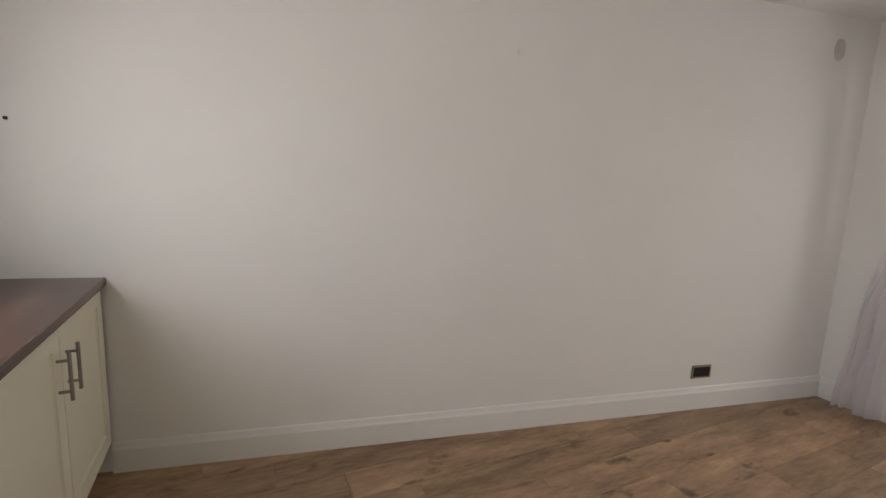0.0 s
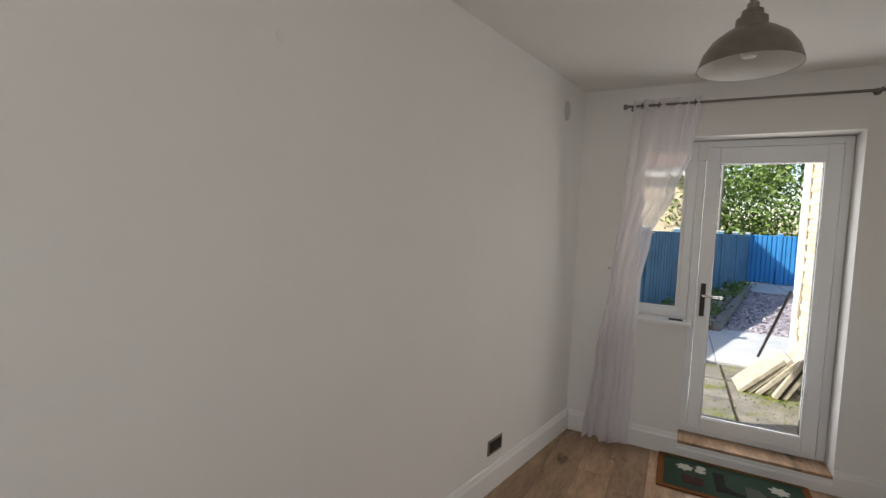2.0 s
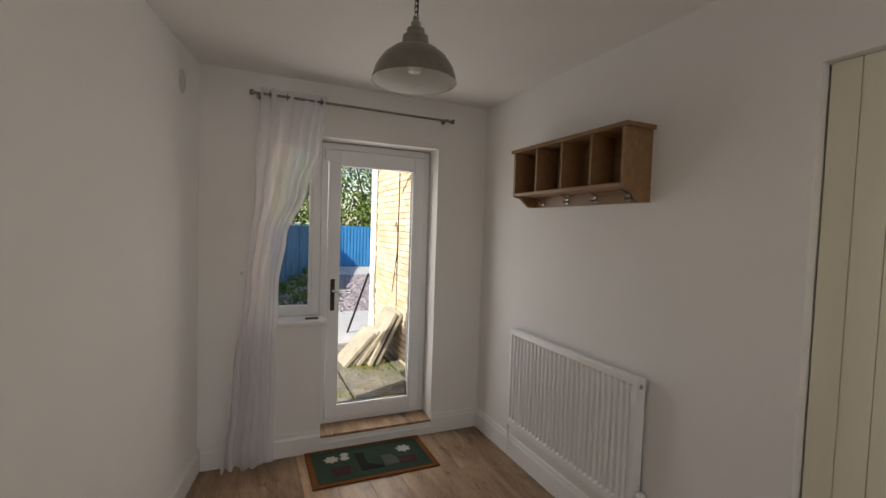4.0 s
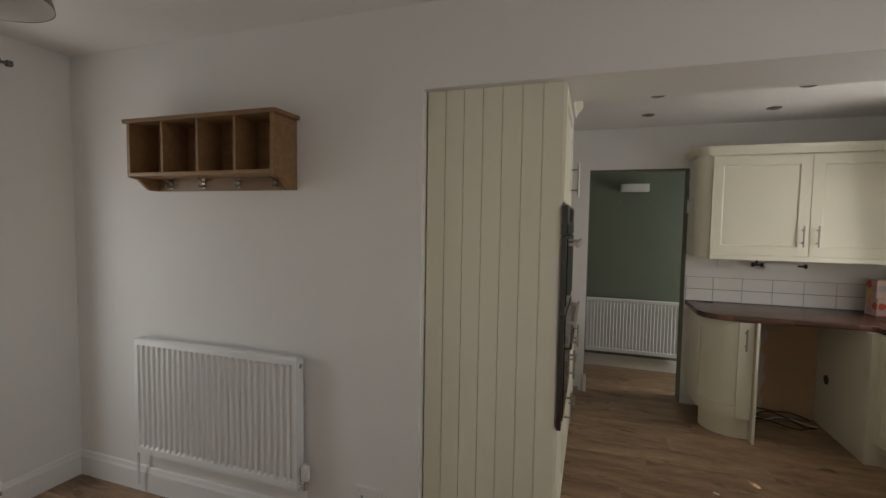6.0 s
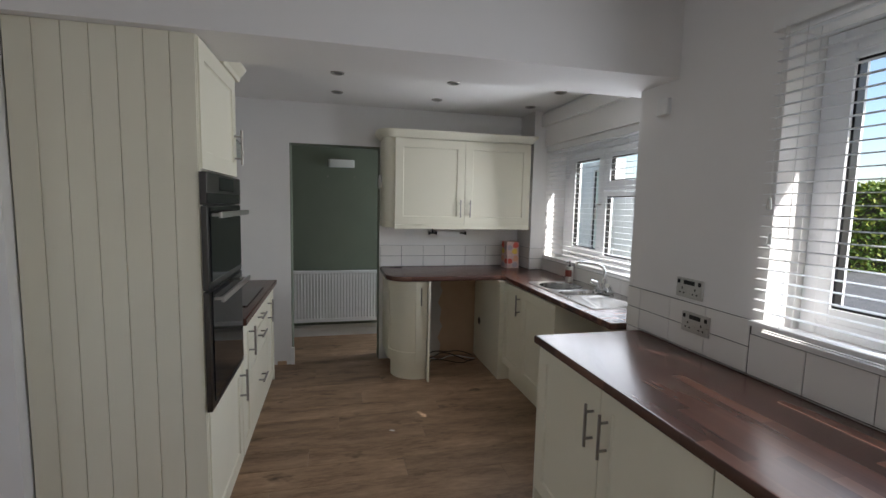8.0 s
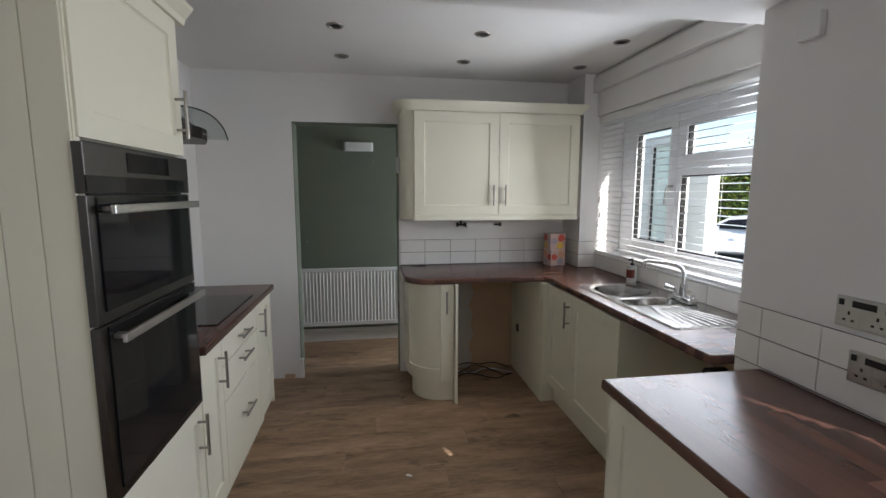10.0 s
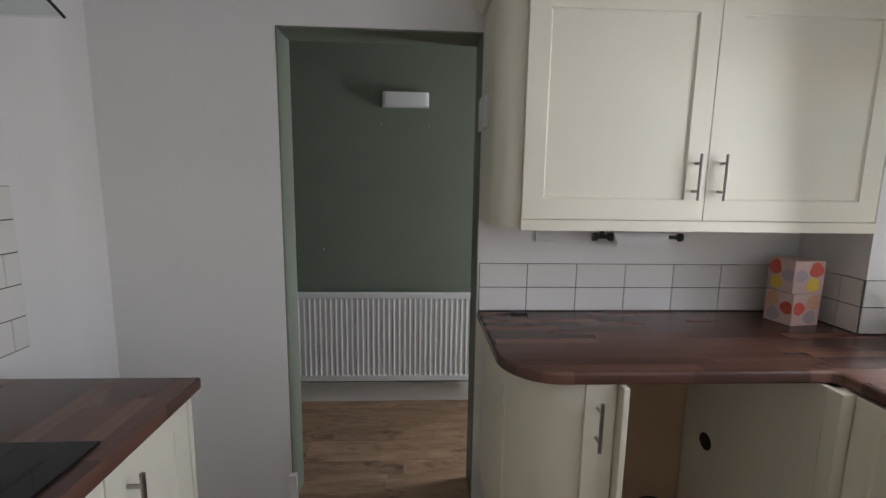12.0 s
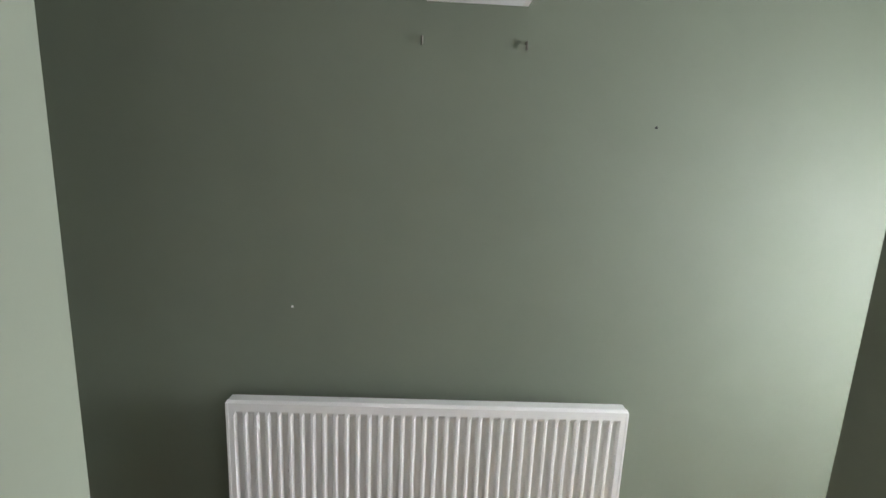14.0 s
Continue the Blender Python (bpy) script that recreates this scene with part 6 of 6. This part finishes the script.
# ---------------------------------------------------------------- pieces: tiles
def tile_field(name, m, w, rows_z, pitch, offset, label, stagger=False, first=0.0):
    """Glazed tiles on a grout bed; local x along the wall, room side -y."""
    f = tagged(thing(name, m, label, "tiles"), kind="structure")
    z_lo, z_hi = rows_z[0][0], rows_z[-1][1]
    part("grout", boxes((0, -0.0045, z_lo - 0.002, w, -0.0005, z_hi)), GROUT, f)
    cache = {}
    for k, (z0, z1) in enumerate(rows_z):
        x = first - pitch if first else 0.0
        if stagger and k % 2:
            x -= pitch / 2
        while x < w - 0.004:
            a, c = max(0.0, x) + 0.0017, min(w, x + pitch) - 0.0017
            x += pitch
            if c - a < 0.008:
                continue
            key = (round(c - a, 3), round(z1 - z0, 3))
            if key not in cache:
                cache[key] = finish(boxes((0, -0.0085, 0.0017, key[0], -0.001, key[1] - 0.0017), bevel=0.0015), "tile", TILE)
            o = new("tile", cache[key])
            o.parent = f
            o.location = (a, rng.uniform(-0.0004, 0.0004), z0)
            o.rotation_euler = (rng.uniform(-0.003, 0.003), 0, rng.uniform(-0.003, 0.003))
    return f


R2 = [(0.913, 1.015), (1.015, 1.118)]
tile_field("wall_tiles_back", pose(3.660, BACK, 0), 5.058 - 3.660, R2, 0.213, 0, "two rows of white wall tiles with dark grout", first=0.204)
tile_field("wall_tiles_pier_side", pose(5.062, BACK - 0.010, 0, 0, 0, -90), BACK - 0.010 - 4.115, R2, 0.2095, 0, "white tiles on the side of the pier")
tile_field("wall_tiles_pier", pose(5.055, 4.115, 0), 0.141, R2, 0.2095, 0, "white tiles on the front of the pier")
tile_field("wall_tiles_sink", pose(KEAST, 4.104, 0, 0, 0, -90), 4.104 - 2.2, [(0.913, 1.019)], 0.205, 0, "row of white tiles below the kitchen window")
tile_field("wall_tiles_side", pose(EAST, 2.19, 0, 0, 0, -90), 2.19 - 1.475, R2, 0.204, 0, "two rows of white tiles behind the long counter", first=0.101)
tile_field("wall_tiles_under_window", pose(EAST, 1.474, 0, 0, 0, -90), 1.474 + 0.86, [(0.913, 1.066)], 0.204, 0, "white tiles below the side window")
structure("window_sill_tiles", boxes((EAST - 0.012, W2[1], 1.067, EAST + 0.004, W2[0], 1.087), bevel=0.003), TRIM, "white edge strip under the side window")
structure("window_sill_sink", boxes((KEAST - 0.014, 2.2, 1.0205, KEAST + 0.199, 4.108, 1.032), bevel=0.003), TRIM, "white kitchen window board")
tile_field("wall_tiles_hob", pose(2.15, 2.588, 0, 0, 0, 90), 4.022 - 2.588, [(0.913 + 0.102 * k, 0.913 + 0.102 * (k + 1)) for k in range(5)], 0.204, 0, "five staggered rows of white tiles behind the hob", True, 0.155)

# ---------------------------------------------------------------- pieces: bricks of the outhouse
BRICK, bn, bl_, bb_ = nodes_of("buff_brick", 0.9, 0, 0.2)
info = bn.new("ShaderNodeObjectInfo")
geo = bn.new("ShaderNodeNewGeometry")
mixr = bn.new("ShaderNodeMath")
mixr.operation = 'ADD'
bl_.new(info.outputs["Random"], mixr.inputs[0])
bl_.new(geo.outputs["Random Per Island"], mixr.inputs[1])
half = bn.new("ShaderNodeMath")
half.operation = 'FRACT'
bl_.new(mixr.outputs[0], half.inputs[0])
rc = ramp(bn, bl_, half.outputs[0], [(0.0, (0.62, 0.46, 0.32)), (0.35, (0.72, 0.60, 0.45)), (0.7, (0.76, 0.67, 0.53)), (1.0, (0.66, 0.50, 0.36))])
dirt = tex_noise(bn, bl_, 18, 6, coords(bn, bl_))
mul = bn.new("ShaderNodeMixRGB")
mul.blend_type = 'MULTIPLY'
mul.inputs["Fac"].default_value = 0.6
bl_.new(rc.outputs["Color"], mul.inputs["Color1"])
bl_.new(ramp(bn, bl_, dirt.outputs["Fac"], [(0.3, (0.65, 0.62, 0.58)), (0.65, (1.1, 1.1, 1.1))]).outputs["Color"], mul.inputs["Color2"])
bl_.new(mul.outputs["Color"], bb_.inputs["Base Color"])
bump_on(bn, bl_, bb_, dirt.outputs["Fac"], 0.5, 0.004)
WALLP = bpy.data.objects["core"]
bme = finish(boxes((0.004, 1.948, 0.004, 0.221, 1.966, 0.071), bevel=0.003), "brick", BRICK)
rest = bmesh.new()
count = 0
for r_ in range(45):
    z = -0.09 + r_ * 0.075
    x = -3.15 + (0.1125 if r_ % 2 else 0.0)
    while x < -0.55:
        near = 0.1 < z < 2.15 and -3.0 < x < -0.9 and count < 300
        dy = rng.uniform(-0.0015, 0.0015)
        if near:
            o = new("brick", bme)
            o.parent = WALLP
            o.location = (x, dy, z)
            count += 1
        else:
            box(rest, x + 0.004, 1.948 + dy, z + 0.004, min(x + 0.221, -0.31), 1.966 + dy, z + 0.071)
        x += 0.225
ro_ = part("brick_courses", rest, BRICK, WALLP)
tagged(ro_, kind="stuff")

# ---------------------------------------------------------------- pieces: floor planks
PW, PL = 0.193, 1.285
cache = {}


def plank(x0, x1, y, z):
    key = round(x1 - x0, 3)
    if key not in cache:
        cache[key] = finish(boxes((0.0006, 0.0006, -0.011, key - 0.0006, PW - 0.0006, 0), bevel=0.0012), "plank", FLOORWOOD)
    o = new("plank", cache[key])
    o.parent = floor
    o.location = (x0, y, z)


def plank_rows(y0, y1, x_from, x_to, z, shift=0.0):
    y, k = y0, 0
    while y < y1:
        lo_x, hi_x = x_from(y), x_to(y)
        x = lo_x - ((k * 0.43 + shift) % 1.0) * PL
        while x < hi_x:
            a, c = max(x, lo_x), min(x + PL, hi_x)
            if c - a > 0.02:
                plank(a, c, y, z)
            x += PL
        y += PW
        k += 1


plank_rows(-0.965, BACK + 0.03, lambda y: (max(0.0, (y + PW) / SLOPE) if y + PW < 0 else 0.0) if y < 1.95 else 2.02, lambda y: 4.9 if y < 2.0 else 5.30, 0.0)
plank_rows(BACK + 0.045, HALL + 0.05, lambda y: 1.70, lambda y: 5.40, -0.075, 0.3)
structure("trim_threshold", boxes((JX0 + 0.007, BACK + 0.03, -0.086, JX1 - 0.007, BACK + 0.06, -0.002), bevel=0.002), FLOORWOOD, "wood-look edge where the kitchen floor meets the hall")
